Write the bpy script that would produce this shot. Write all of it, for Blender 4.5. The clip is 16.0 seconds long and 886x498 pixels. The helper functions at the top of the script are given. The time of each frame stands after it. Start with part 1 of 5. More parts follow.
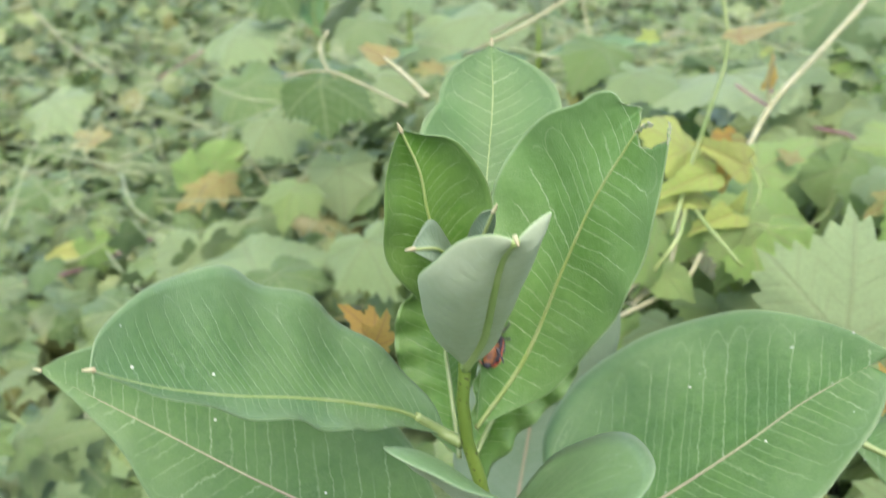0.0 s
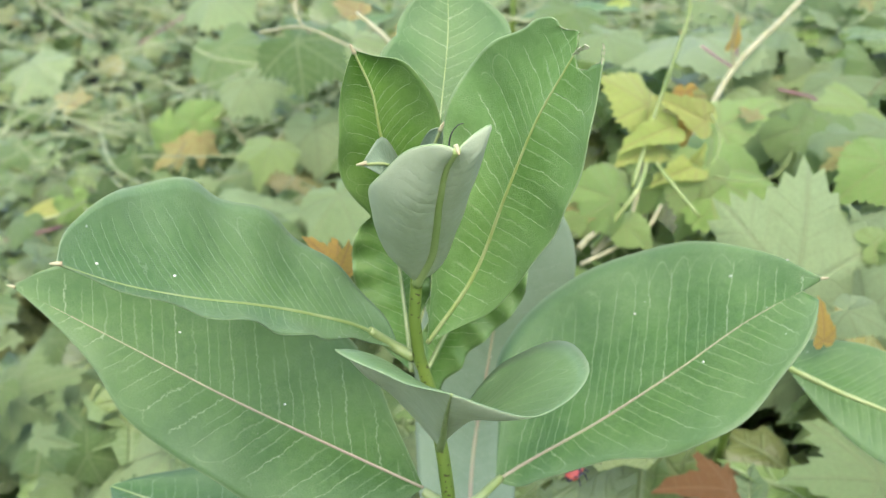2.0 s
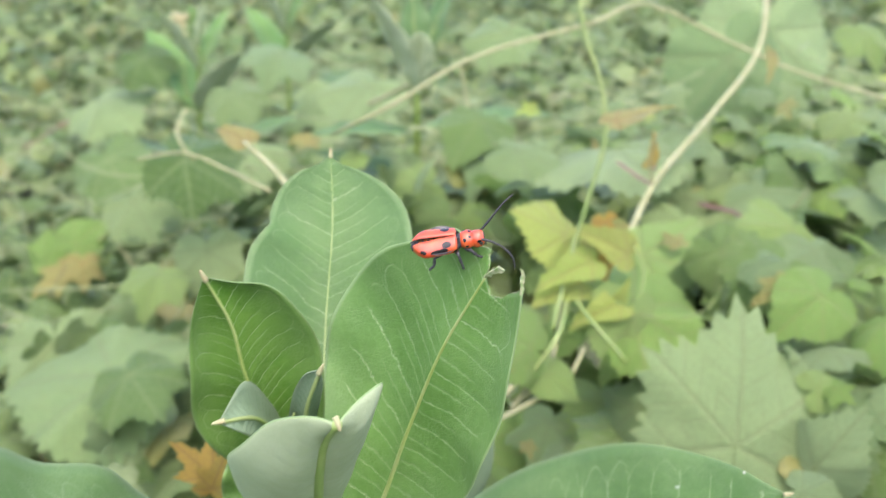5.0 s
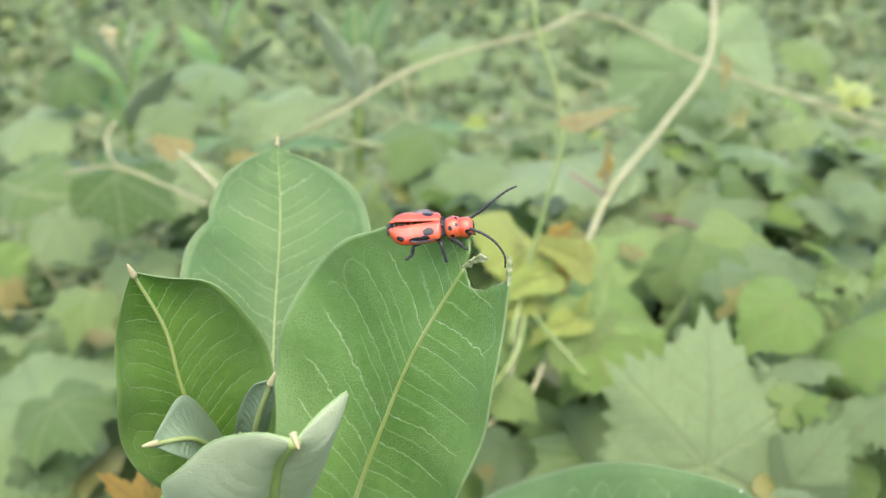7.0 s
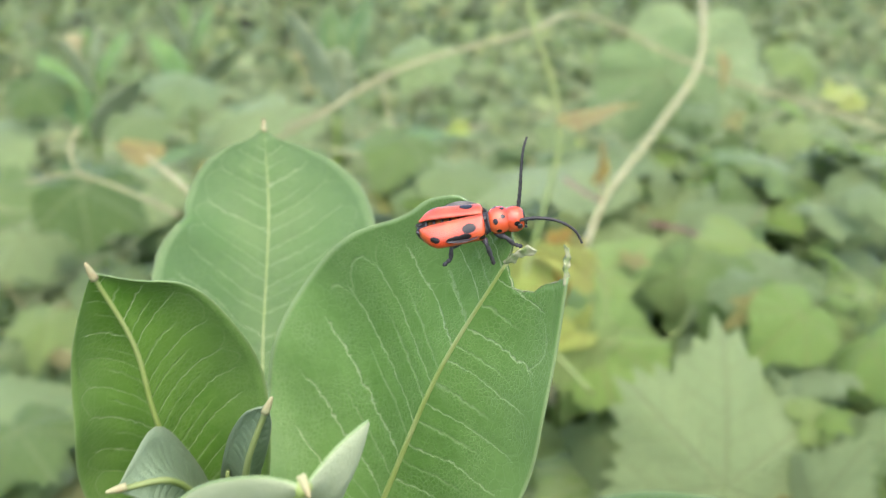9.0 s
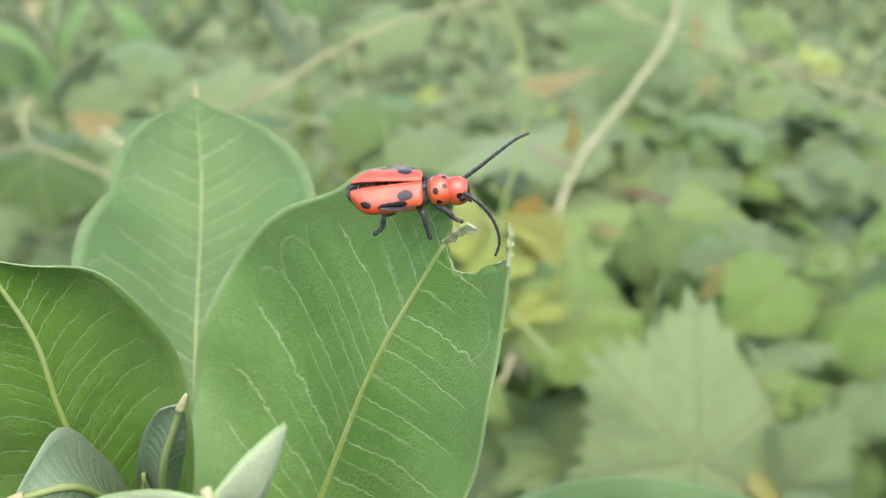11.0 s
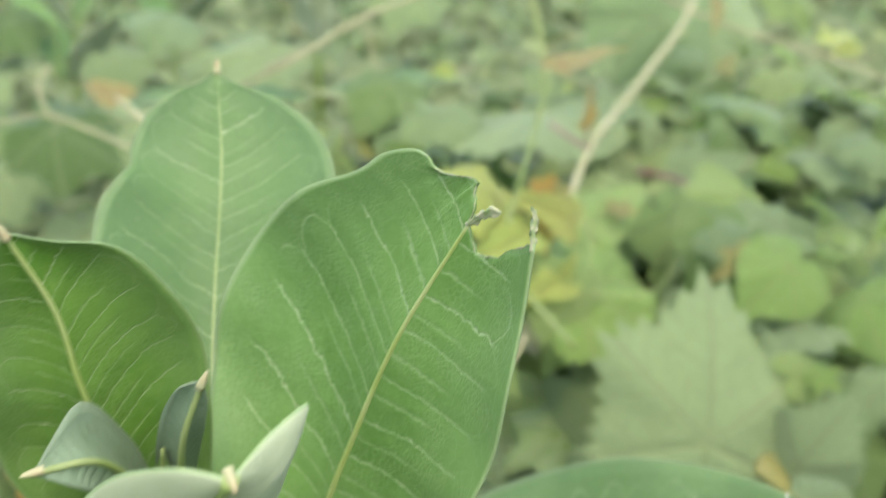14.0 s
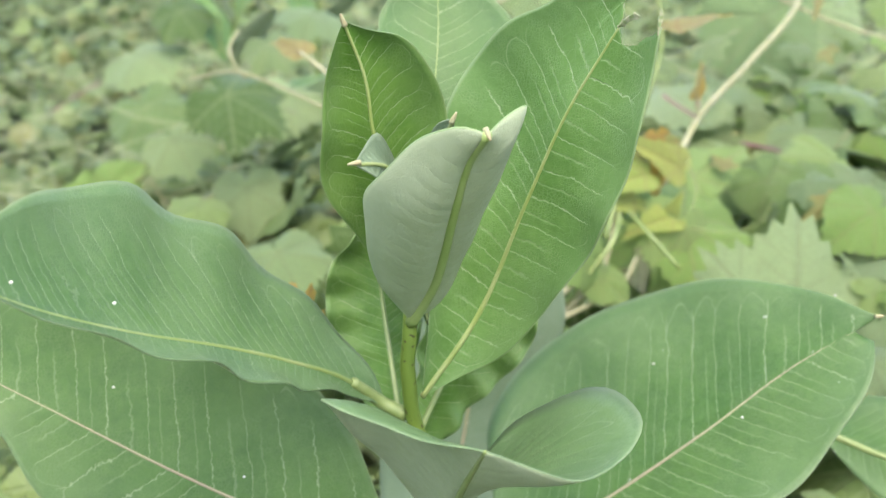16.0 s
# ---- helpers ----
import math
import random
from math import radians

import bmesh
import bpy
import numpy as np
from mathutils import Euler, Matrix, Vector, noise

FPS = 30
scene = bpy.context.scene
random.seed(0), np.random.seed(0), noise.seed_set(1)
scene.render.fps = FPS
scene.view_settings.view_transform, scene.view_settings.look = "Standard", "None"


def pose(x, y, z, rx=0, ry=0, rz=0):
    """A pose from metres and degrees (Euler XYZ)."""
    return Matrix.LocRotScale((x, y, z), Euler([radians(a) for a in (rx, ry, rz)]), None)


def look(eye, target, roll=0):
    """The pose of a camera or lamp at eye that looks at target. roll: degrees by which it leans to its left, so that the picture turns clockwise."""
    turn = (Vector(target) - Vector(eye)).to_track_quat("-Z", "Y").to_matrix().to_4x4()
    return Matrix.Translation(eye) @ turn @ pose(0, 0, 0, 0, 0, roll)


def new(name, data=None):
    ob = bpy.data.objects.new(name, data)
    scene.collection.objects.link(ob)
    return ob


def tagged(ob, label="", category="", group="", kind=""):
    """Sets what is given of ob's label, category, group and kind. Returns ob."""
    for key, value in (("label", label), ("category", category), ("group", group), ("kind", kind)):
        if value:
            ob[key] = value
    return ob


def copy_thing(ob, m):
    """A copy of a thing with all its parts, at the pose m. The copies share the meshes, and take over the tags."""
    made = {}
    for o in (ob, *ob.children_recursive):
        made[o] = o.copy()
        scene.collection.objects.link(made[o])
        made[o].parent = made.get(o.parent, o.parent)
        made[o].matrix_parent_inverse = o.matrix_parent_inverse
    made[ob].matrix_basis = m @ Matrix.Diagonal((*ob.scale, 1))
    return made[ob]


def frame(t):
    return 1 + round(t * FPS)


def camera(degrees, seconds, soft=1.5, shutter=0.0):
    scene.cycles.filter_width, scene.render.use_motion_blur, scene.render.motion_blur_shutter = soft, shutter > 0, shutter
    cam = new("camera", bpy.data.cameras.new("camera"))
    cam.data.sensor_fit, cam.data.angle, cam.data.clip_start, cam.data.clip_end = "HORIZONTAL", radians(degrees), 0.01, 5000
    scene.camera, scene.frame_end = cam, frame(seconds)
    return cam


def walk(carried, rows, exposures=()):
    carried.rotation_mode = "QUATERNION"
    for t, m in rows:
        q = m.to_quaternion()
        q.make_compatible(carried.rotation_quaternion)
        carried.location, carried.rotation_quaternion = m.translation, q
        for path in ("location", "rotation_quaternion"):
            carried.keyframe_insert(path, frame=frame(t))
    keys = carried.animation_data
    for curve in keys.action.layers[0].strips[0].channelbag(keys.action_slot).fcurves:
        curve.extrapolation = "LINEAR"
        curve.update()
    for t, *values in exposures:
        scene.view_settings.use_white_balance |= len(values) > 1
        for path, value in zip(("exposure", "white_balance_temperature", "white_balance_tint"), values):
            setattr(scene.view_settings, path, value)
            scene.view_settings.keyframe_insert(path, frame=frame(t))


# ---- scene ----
cam = camera(42.0, 16.0, soft=1.2, shutter=0.5)
cam.data.dof.use_dof = True
cam.data.dof.aperture_fstop = 25.0
PATH = [
    (0, (0.00559, -0.01779, 0.81093), (-0.0170, 1.8390, 0.0682), -0.24),
    (0.5, (0.00856, -0.02740, 0.80113), (0.0047, 1.8280, 0.0546), 1.05),
    (1, (0.01116, -0.03625, 0.80143), (0.0139, 1.8155, 0.0459), 1.38),
    (1.5, (0.01402, -0.04152, 0.80231), (0.0173, 1.8061, 0.0366), 0.98),
    (2, (0.01437, -0.03945, 0.80295), (0.0190, 1.8040, 0.0272), 0.65),
    (2.5, (0.00798, -0.02559, 0.79514), (0.0240, 1.8227, 0.0312), 2.70),
    (3, (0.00865, -0.01355, 0.80896), (0.0369, 1.8416, 0.0623), 1.92),
    (3.5, (0.00762, -0.00230, 0.81623), (0.0450, 1.8609, 0.0902), 2.27),
    (4, (0.01067, 0.00130, 0.81287), (0.0637, 1.8790, 0.1263), 2.41),
    (4.5, (0.01471, 0.00389, 0.81417), (0.0792, 1.8878, 0.1457), 1.03),
    (5, (0.02102, 0.02869, 0.81585), (0.1753, 1.9111, 0.1579), 0.54),
    (7.5, (0.01731, 0.05660, 0.79653), (0.2913, 1.9433, 0.1923), 0.50),
    (8, (0.01659, 0.05885, 0.79565), (0.2967, 1.9450, 0.1925), -0.06),
    (8.5, (0.01254, 0.07266, 0.78994), (0.3079, 1.9598, 0.1972), 2.49),
    (9, (0.01401, 0.09020, 0.78516), (0.3280, 1.9776, 0.2030), 0.63),
    (9.5, (0.01880, 0.10014, 0.78472), (0.3473, 1.9778, 0.1792), -1.29),
    (10, (0.02151, 0.09974, 0.78299), (0.3599, 1.9719, 0.1661), -0.85),
    (12.5, (0.02196, 0.11658, 0.78162), (0.3626, 1.9709, 0.1142), 1.38),
    (13, (0.02382, 0.11935, 0.78438), (0.3635, 1.9697, 0.1057), 0.73),
    (13.5, (0.02394, 0.11849, 0.78175), (0.3656, 1.9684, 0.1026), 0.83),
    (14, (0.02046, 0.10436, 0.78277), (0.3484, 1.9578, 0.1066), 1.29),
    (14.5, (0.00881, 0.06981, 0.77740), (0.2644, 1.9402, 0.1167), 1.93),
    (15, (0.00041, 0.03705, 0.77462), (0.1907, 1.9153, 0.1143), 1.66),
    (15.5, (-0.00323, 0.02048, 0.77345), (0.1639, 1.9050, 0.1249), 1.66),
    (16, (-0.00432, 0.00996, 0.76896), (0.1458, 1.9002, 0.1329), 1.76),
]
walk(cam, [(t, look(eye, target, roll)) for t, eye, target, roll in PATH],
     exposures=((0, 2.00, 6380, 17), (3, 2.05, 6400, 17), (5, 2.01, 6480, 15.5), (7.5, 1.93, 6620, 14), (13.5, 1.86, 6650, 13.5), (16, 2.03, 6550, 16)))

# ---- light: bright overcast day ----
world = bpy.data.worlds.new("sky")
scene.world = world
world.use_nodes = True
wt = world.node_tree
sky = wt.nodes.new("ShaderNodeTexSky")
sky.sky_type = "NISHITA"
sky.sun_disc = False
sky.sun_elevation, sky.sun_rotation = radians(62), radians(170)
sky.air_density, sky.dust_density, sky.ozone_density = 1.0, 3.0, 1.0
wt.links.new(sky.outputs[0], wt.nodes["Background"].inputs[0])
wt.nodes["Background"].inputs[1].default_value = 0.15
sun = new("sun", bpy.data.lights.new("sun", "SUN"))
sun.data.energy, sun.data.angle, sun.data.color = 0.9, radians(80), (1.0, 0.93, 0.84)
sun.matrix_world = look((0, 0, 10), (0.32, 0.72, 8.4))


# ---- materials ----
def shader(name, rough=0.5):
    m = bpy.data.materials.new(name)
    m.use_nodes = True
    b = m.node_tree.nodes["Principled BSDF"]
    b.inputs["Roughness"].default_value = rough
    return m, m.node_tree, b


def node(nt, kind, **values):
    n = nt.nodes.new("ShaderNode" + kind)
    for key, value in values.items():
        n.inputs[key.replace("_", " ")].default_value = value
    return n


def calc(nt, op, a, b=0.0, c=0.0, clamp=False):
    n = nt.nodes.new("ShaderNodeMath")
    n.operation, n.use_clamp = op, clamp
    for i, v in enumerate((a, b, c)):
        if isinstance(v, (int, float)):
            n.inputs[i].default_value = v
        else:
            nt.links.new(v, n.inputs[i])
    return n.outputs[0]


def blend(nt, fac, a, b):
    n = nt.nodes.new("ShaderNodeMix")
    n.data_type = "RGBA"
    for sock, v in ((n.inputs[0], fac), (n.inputs[6], a), (n.inputs[7], b)):
        if isinstance(v, (int, float)):
            sock.default_value = v
        elif isinstance(v, tuple):
            sock.default_value = (*v, 1)
        else:
            nt.links.new(v, sock)
    return n.outputs[2]


def noise_of(nt, scale, detail=3.0, coord="Object"):
    tc = nt.nodes.new("ShaderNodeTexCoord")
    n = node(nt, "TexNoise", Scale=scale, Detail=detail)
    nt.links.new(tc.outputs[coord], n.inputs["Vector"])
    return n.outputs["Fac"]


def ramp(nt, v, lo, hi):
    n = nt.nodes.new("ShaderNodeMapRange")
    n.interpolation_type = "SMOOTHSTEP"
    nt.links.new(v, n.inputs[0])
    n.inputs[1].default_value, n.inputs[2].default_value = lo, hi
    return n.outputs[0]


def bump(nt, b, height, strength, distance):
    n = node(nt, "Bump", Strength=strength, Distance=distance)
    nt.links.new(height, n.inputs["Height"])
    nt.links.new(n.outputs[0], b.inputs["Normal"])


def see_through(m, nt, b, color, amount):
    """Leaf tissue lets part of the light through."""
    tr = nt.nodes.new("ShaderNodeBsdfTranslucent")
    mix = nt.nodes.new("ShaderNodeMixShader")
    mix.inputs[0].default_value = amount
    if isinstance(color, tuple):
        tr.inputs[0].default_value = (*color, 1)
    else:
        nt.links.new(color, tr.inputs[0])
    nt.links.new(b.outputs[0], mix.inputs[1])
    nt.links.new(tr.outputs[0], mix.inputs[2])
    nt.links.new(mix.outputs[0], nt.nodes["Material Output"].inputs[0])


def milkweed_leaf_material(name, dark, light, vein, count, rough, vein_amount, through_amount):
    """Waxy leaf: paired side veins that arch towards the margin, a net of fine veins between them."""
    m, nt, b = shader(name, rough)
    uv = nt.nodes.new("ShaderNodeUVMap")
    sep = nt.nodes.new("ShaderNodeSeparateXYZ")
    nt.links.new(uv.outputs[0], sep.inputs[0])
    s, v = sep.outputs[0], sep.outputs[1]
    av = calc(nt, "ABSOLUTE", v)
    wob = calc(nt, "MULTIPLY", calc(nt, "SUBTRACT", noise_of(nt, 130, 2), 0.5), 0.020)
    wob = calc(nt, "ADD", wob, calc(nt, "MULTIPLY", calc(nt, "SUBTRACT", noise_of(nt, 900, 2), 0.5), 0.012))
    side = calc(nt, "MULTIPLY", calc(nt, "GREATER_THAN", v, 0.0), 0.45 / count)
    q = calc(nt, "MULTIPLY", calc(nt, "ADD", calc(nt, "ADD", s, wob), side), count)
    # uneven spacing, different on both halves
    row = nt.nodes.new("ShaderNodeCombineXYZ")
    nt.links.new(calc(nt, "MULTIPLY", s, count * 0.55), row.inputs[0])
    nt.links.new(calc(nt, "MULTIPLY", side, 300.0), row.inputs[1])
    uneven = node(nt, "TexNoise", Scale=1.0, Detail=1.0)
    nt.links.new(row.outputs[0], uneven.inputs["Vector"])
    q = calc(nt, "ADD", q, calc(nt, "MULTIPLY", uneven.outputs["Fac"], 1.3))
    d = calc(nt, "ABSOLUTE", calc(nt, "SUBTRACT", calc(nt, "FRACT", q), 0.5))
    line = calc(nt, "SUBTRACT", 1.0, ramp(nt, d, 0.004, 0.023))
    # weaker veins between the main ones
    half = calc(nt, "ABSOLUTE", calc(nt, "SUBTRACT", d, 0.5))
    weak = calc(nt, "MULTIPLY", calc(nt, "SUBTRACT", 1.0, ramp(nt, half, 0.01, 0.04)), calc(nt, "SUBTRACT", 1.0, ramp(nt, av, 0.35, 0.6)))
    line = calc(nt, "MAXIMUM", line, calc(nt, "MULTIPLY", weak, 0.4))
    # the looping vein inside the margin
    gap = calc(nt, "SUBTRACT", 1.0, calc(nt, "MULTIPLY", d, 2.0))
    arch = calc(nt, "ADD", 0.87, calc(nt, "MULTIPLY", calc(nt, "MULTIPLY", gap, gap), -0.15))
    loop = calc(nt, "ABSOLUTE", calc(nt, "SUBTRACT", calc(nt, "ADD", av, calc(nt, "MULTIPLY", wob, 1.5)), arch))
    line = calc(nt, "MULTIPLY", line, calc(nt, "SUBTRACT", 1.0, ramp(nt, av, 0.70, 0.84)))
    line = calc(nt, "MAXIMUM", line, calc(nt, "MULTIPLY", calc(nt, "SUBTRACT", 1.0, ramp(nt, loop, 0.003, 0.013)), calc(nt, "MULTIPLY", ramp(nt, noise_of(nt, 90, 1), 0.40, 0.62), 0.40)))
    line = calc(nt, "MULTIPLY", line, calc(nt, "ADD", 0.65, calc(nt, "MULTIPLY", noise_of(nt, 210, 2), 0.9)), clamp=True)
    tc = nt.nodes.new("ShaderNodeTexCoord")
    vor = node(nt, "TexVoronoi", Scale=1400.0)
    vor.feature = "DISTANCE_TO_EDGE"
    nt.links.new(tc.outputs["Object"], vor.inputs["Vector"])
    n1, n2 = noise_of(nt, 45, 3), noise_of(nt, 420, 2)
    net = calc(nt, "SUBTRACT", 1.0, ramp(nt, vor.outputs["Distance"], 0.02, 0.16))
    net = calc(nt, "MULTIPLY", net, ramp(nt, noise_of(nt, 160, 2), 0.25, 0.65))
    # larger meshes of the net, from one side vein to the next
    cell = node(nt, "TexVoronoi", Scale=430.0)
    cell.feature = "DISTANCE_TO_EDGE"
    nt.links.new(tc.outputs["Object"], cell.inputs["Vector"])
    mesh_line = calc(nt, "SUBTRACT", 1.0, ramp(nt, cell.outputs["Distance"], 0.008, 0.05))
    net = calc(nt, "MAXIMUM", net, calc(nt, "MULTIPLY", mesh_line, 0.45))
    base = blend(nt, ramp(nt, calc(nt, "ADD", calc(nt, "MULTIPLY", n1, 0.7), calc(nt, "MULTIPLY", n2, 0.3)), 0.35, 0.65), dark, light)
    bloom = calc(nt, "MULTIPLY", ramp(nt, calc(nt, "ADD", av, calc(nt, "MULTIPLY", n1, 0.5)), 0.45, 1.3), 0.36)
    base = blend(nt, bloom, base, tuple(0.62 * c + 0.38 * w for c, w in zip(light, (0.19, 0.25, 0.16))))
    base = blend(nt, calc(nt, "MULTIPLY", net, 0.14), base, vein)
    base = blend(nt, calc(nt, "MULTIPLY", line, vein_amount), base, vein)
    edge = ramp(nt, av, 0.965, 1.0)
    base = blend(nt, calc(nt, "MULTIPLY", edge, 0.5), base, vein)
    spot = ramp(nt, noise_of(nt, 520, 0), 0.88, 0.90)
    base = blend(nt, calc(nt, "MULTIPLY", spot, 0.5), base, (0.36, 0.4, 0.33))
    nt.links.new(base, b.inputs["Base Color"])
    dome = calc(nt, "MULTIPLY", ramp(nt, d, 0.0, 0.42), calc(nt, "SUBTRACT", 1.0, ramp(nt, av, 0.6, 0.95)))
    h = calc(nt, "ADD", calc(nt, "ADD", calc(nt, "MULTIPLY", line, -0.5), calc(nt, "MULTIPLY", dome, 0.35)), calc(nt, "ADD", calc(nt, "MULTIPLY", net, -0.18), calc(nt, "MULTIPLY", n2, 0.5)))
    bump(nt, b, h, 0.5, 0.0005)
    b.inputs["Specular IOR Level"].default_value = 0.26
    b.inputs["Sheen Weight"].default_value = 0.02
    b.inputs["Sheen Roughness"].default_value = 0.4
    see_through(m, nt, b, base, through_amount)
    return m


def vine_leaf_material(name, colors, rough=0.5, per_object=False, through_amount=0.38, vein=(0.22, 0.28, 0.12)):
    m, nt, b = shader(name, rough)
    uv = nt.nodes.new("ShaderNodeUVMap")
    sep = nt.nodes.new("ShaderNodeSeparateXYZ")
    nt.links.new(uv.outputs[0], sep.inputs[0])
    x, y = sep.outputs[0], sep.outputs[1]
    ang = calc(nt, "ARCTAN2", calc(nt, "ABSOLUTE", x), y)
    rad = calc(nt, "SQRT", calc(nt, "ADD", calc(nt, "MULTIPLY", x, x), calc(nt, "MULTIPLY", y, y)))
    line = None
    for a in (0.0, 0.87, 1.85):
        off = calc(nt, "SUBTRACT", ang, a)
        d = calc(nt, "MULTIPLY", calc(nt, "ABSOLUTE", off), rad)
        one = calc(nt, "SUBTRACT", 1.0, ramp(nt, d, 0.006, 0.028))
        q = calc(nt, "MULTIPLY", calc(nt, "SUBTRACT", rad, calc(nt, "MULTIPLY", d, 0.9)), 7.0)
        twig = calc(nt, "ABSOLUTE", calc(nt, "SUBTRACT", calc(nt, "FRACT", q), 0.5))
        twig = calc(nt, "MULTIPLY", calc(nt, "SUBTRACT", 1.0, ramp(nt, twig, 0.03, 0.12)), calc(nt, "LESS_THAN", calc(nt, "ABSOLUTE", off), 0.46))
        one = calc(nt, "MAXIMUM", one, calc(nt, "MULTIPLY", twig, 0.55))
        line = one if line is None else calc(nt, "MAXIMUM", line, one)
    if per_object:
        rnd = nt.nodes.new("ShaderNodeObjectInfo").outputs["Random"]
    else:
        rnd = nt.nodes.new("ShaderNodeNewGeometry").outputs["Random Per Island"]
    cr = nt.nodes.new("ShaderNodeValToRGB")
    cr.color_ramp.elements[0].position, cr.color_ramp.elements[0].color = 0.0, (*colors[0], 1)
    cr.color_ramp.elements[1].position, cr.color_ramp.elements[1].color = 1.0, (*colors[-1], 1)
    for i, c in enumerate(colors[1:-1], 1):
        e = cr.color_ramp.elements.new(i / (len(colors) - 1))
        e.color = (*c, 1)
    nt.links.new(rnd, cr.inputs[0])
    n1, n2 = noise_of(nt, 35, 3), noise_of(nt, 300, 2)
    tint = nt.nodes.new("ShaderNodeHueSaturation")
    nt.links.new(cr.outputs[0], tint.inputs["Color"])
    nt.links.new(calc(nt, "ADD", 0.72, calc(nt, "MULTIPLY", calc(nt, "ADD", calc(nt, "MULTIPLY", n1, 0.7), calc(nt, "MULTIPLY", n2, 0.3)), 0.56)), tint.inputs["Value"])
    base = blend(nt, calc(nt, "MULTIPLY", line, 0.55), tint.outputs[0], vein)
    nt.links.new(base, b.inputs["Base Color"])
    bump(nt, b, calc(nt, "ADD", calc(nt, "MULTIPLY", line, -0.7), calc(nt, "MULTIPLY", n2, 0.6)), 0.8, 0.002)
    b.inputs["Specular IOR Level"].default_value = 0.4
    see_through(m, nt, b, base, through_amount)
    return m


def plain(name, a, b_, scale, rough=0.6, lo=0.35, hi=0.65, relief=0.2, dist=0.0005, spots=None, metallic=0.0):
    m, nt, b = shader(name, rough)
    c = blend(nt, ramp(nt, noise_of(nt, scale, 4), lo, hi), a, b_)
    if spots:
        c = blend(nt, ramp(nt, noise_of(nt, spots[0], 0), spots[1], spots[1] + 0.03), c, spots[2])
    nt.links.new(c, b.inputs["Base Color"])
    bump(nt, b, noise_of(nt, scale * 4, 3), relief, dist)
    return m


LEAF_TOP = milkweed_leaf_material("milkweed_leaf", (0.0330, 0.0900, 0.0150), (0.0520, 0.1200, 0.0225), (0.1848, 0.2508, 0.1320), 14, 0.42, 0.72, 0.08)
LEAF_WAXY = milkweed_leaf_material("waxy_milkweed_leaf", (0.0520, 0.1160, 0.0310), (0.0800, 0.1560, 0.0470), (0.2046, 0.2772, 0.1518), 20, 0.42, 0.72, 0.10)
LEAF_YOUNG = milkweed_leaf_material("young_milkweed_leaf", (0.0780, 0.1760, 0.0330), (0.1180, 0.2360, 0.0540), (0.3000, 0.3900, 0.2000), 13, 0.42, 0.78, 0.13)
LEAF_UNDER = milkweed_leaf_material("milkweed_leaf_underside", (0.2950, 0.3600, 0.2050), (0.3550, 0.4200, 0.2550), (0.3850, 0.4450, 0.2650), 17, 0.7, 0.3, 0.10)
LEAF_GREY = milkweed_leaf_material("greyish_milkweed_leaf", (0.1122, 0.1782, 0.0924), (0.1386, 0.2046, 0.1188), (0.1980, 0.2508, 0.1650), 19, 0.6, 0.4, 0.10)
LEAF_DEEP = milkweed_leaf_material("deep_green_milkweed_leaf", (0.060, 0.146, 0.016), (0.100, 0.205, 0.030), (0.2400, 0.3200, 0.1500), 13, 0.40, 0.80, 0.12)
RIB = plain("midrib", (0.160, 0.222, 0.0600), (0.205, 0.260, 0.0950), 120, 0.5)
RIB_BRIGHT = plain("yellow_midrib", (0.215, 0.285, 0.0720), (0.270, 0.325, 0.1200), 120, 0.5)
RIB_PALE = plain("pale_midrib", (0.205, 0.290, 0.0750), (0.245, 0.320, 0.1050), 120, 0.5)
RIB_PINK = plain("pink_midrib", (0.2376, 0.1980, 0.1254), (0.2376, 0.2376, 0.1254), 60, 0.5)
STEM = plain("milkweed_stem", (0.0858, 0.1452, 0.0165), (0.1254, 0.1914, 0.0264), 90, 0.5, spots=(900, 0.72, (0.0330, 0.0330, 0.0066)))
TIPS = plain("dry_leaf_point", (0.2772, 0.2838, 0.1452), (0.2640, 0.2244, 0.1122), 500, 0.7)
CHEWED = plain("chewed_leaf_edge", (0.1584, 0.2244, 0.0792), (0.2772, 0.2904, 0.1716), 900, 0.7)
GREENS = [(0.0396, 0.0763, 0.0168), (0.1133, 0.1764, 0.0518), (0.0735, 0.1293, 0.0329), (0.1468, 0.2112, 0.0753), (0.0564, 0.1056, 0.0283), (0.1239, 0.1938, 0.0471), (0.096, 0.1589, 0.0564), (0.1754, 0.2295, 0.0753), (0.0793, 0.147, 0.0329), (0.1356, 0.2, 0.0706), (0.1072, 0.1764, 0.0422), (0.1925, 0.2352, 0.0706), (0.1528, 0.2176, 0.08), (0.0509, 0.1, 0.0234), (0.1696, 0.1679, 0.0478), (0.1131, 0.1832, 0.0478)]
VINE = vine_leaf_material("vine_leaf", GREENS, 0.34, through_amount=0.2)
VINE_NEAR = vine_leaf_material("near_vine_leaf", [(0.1367, 0.2277, 0.0602), (0.2217, 0.3268, 0.1205), (0.2736, 0.3756, 0.17), (0.1788, 0.2764, 0.1098), (0.295, 0.3953, 0.1395), (0.168, 0.267, 0.0794), (0.2531, 0.356, 0.1098)], 0.36, True)
VINE_DEEP = vine_leaf_material("deep_green_vine_leaf", [(0.081, 0.145, 0.036), (0.1296, 0.21, 0.064), (0.1728, 0.25, 0.09), (0.1026, 0.18, 0.058), (0.1944, 0.27, 0.08), (0.1512, 0.225, 0.1)], 0.36, True, 0.25)
VINE_PALE = vine_leaf_material("pale_vine_leaf", [(0.2267, 0.3284, 0.1284), (0.2809, 0.3758, 0.1601), (0.2085, 0.3106, 0.1365)], 0.4, True)
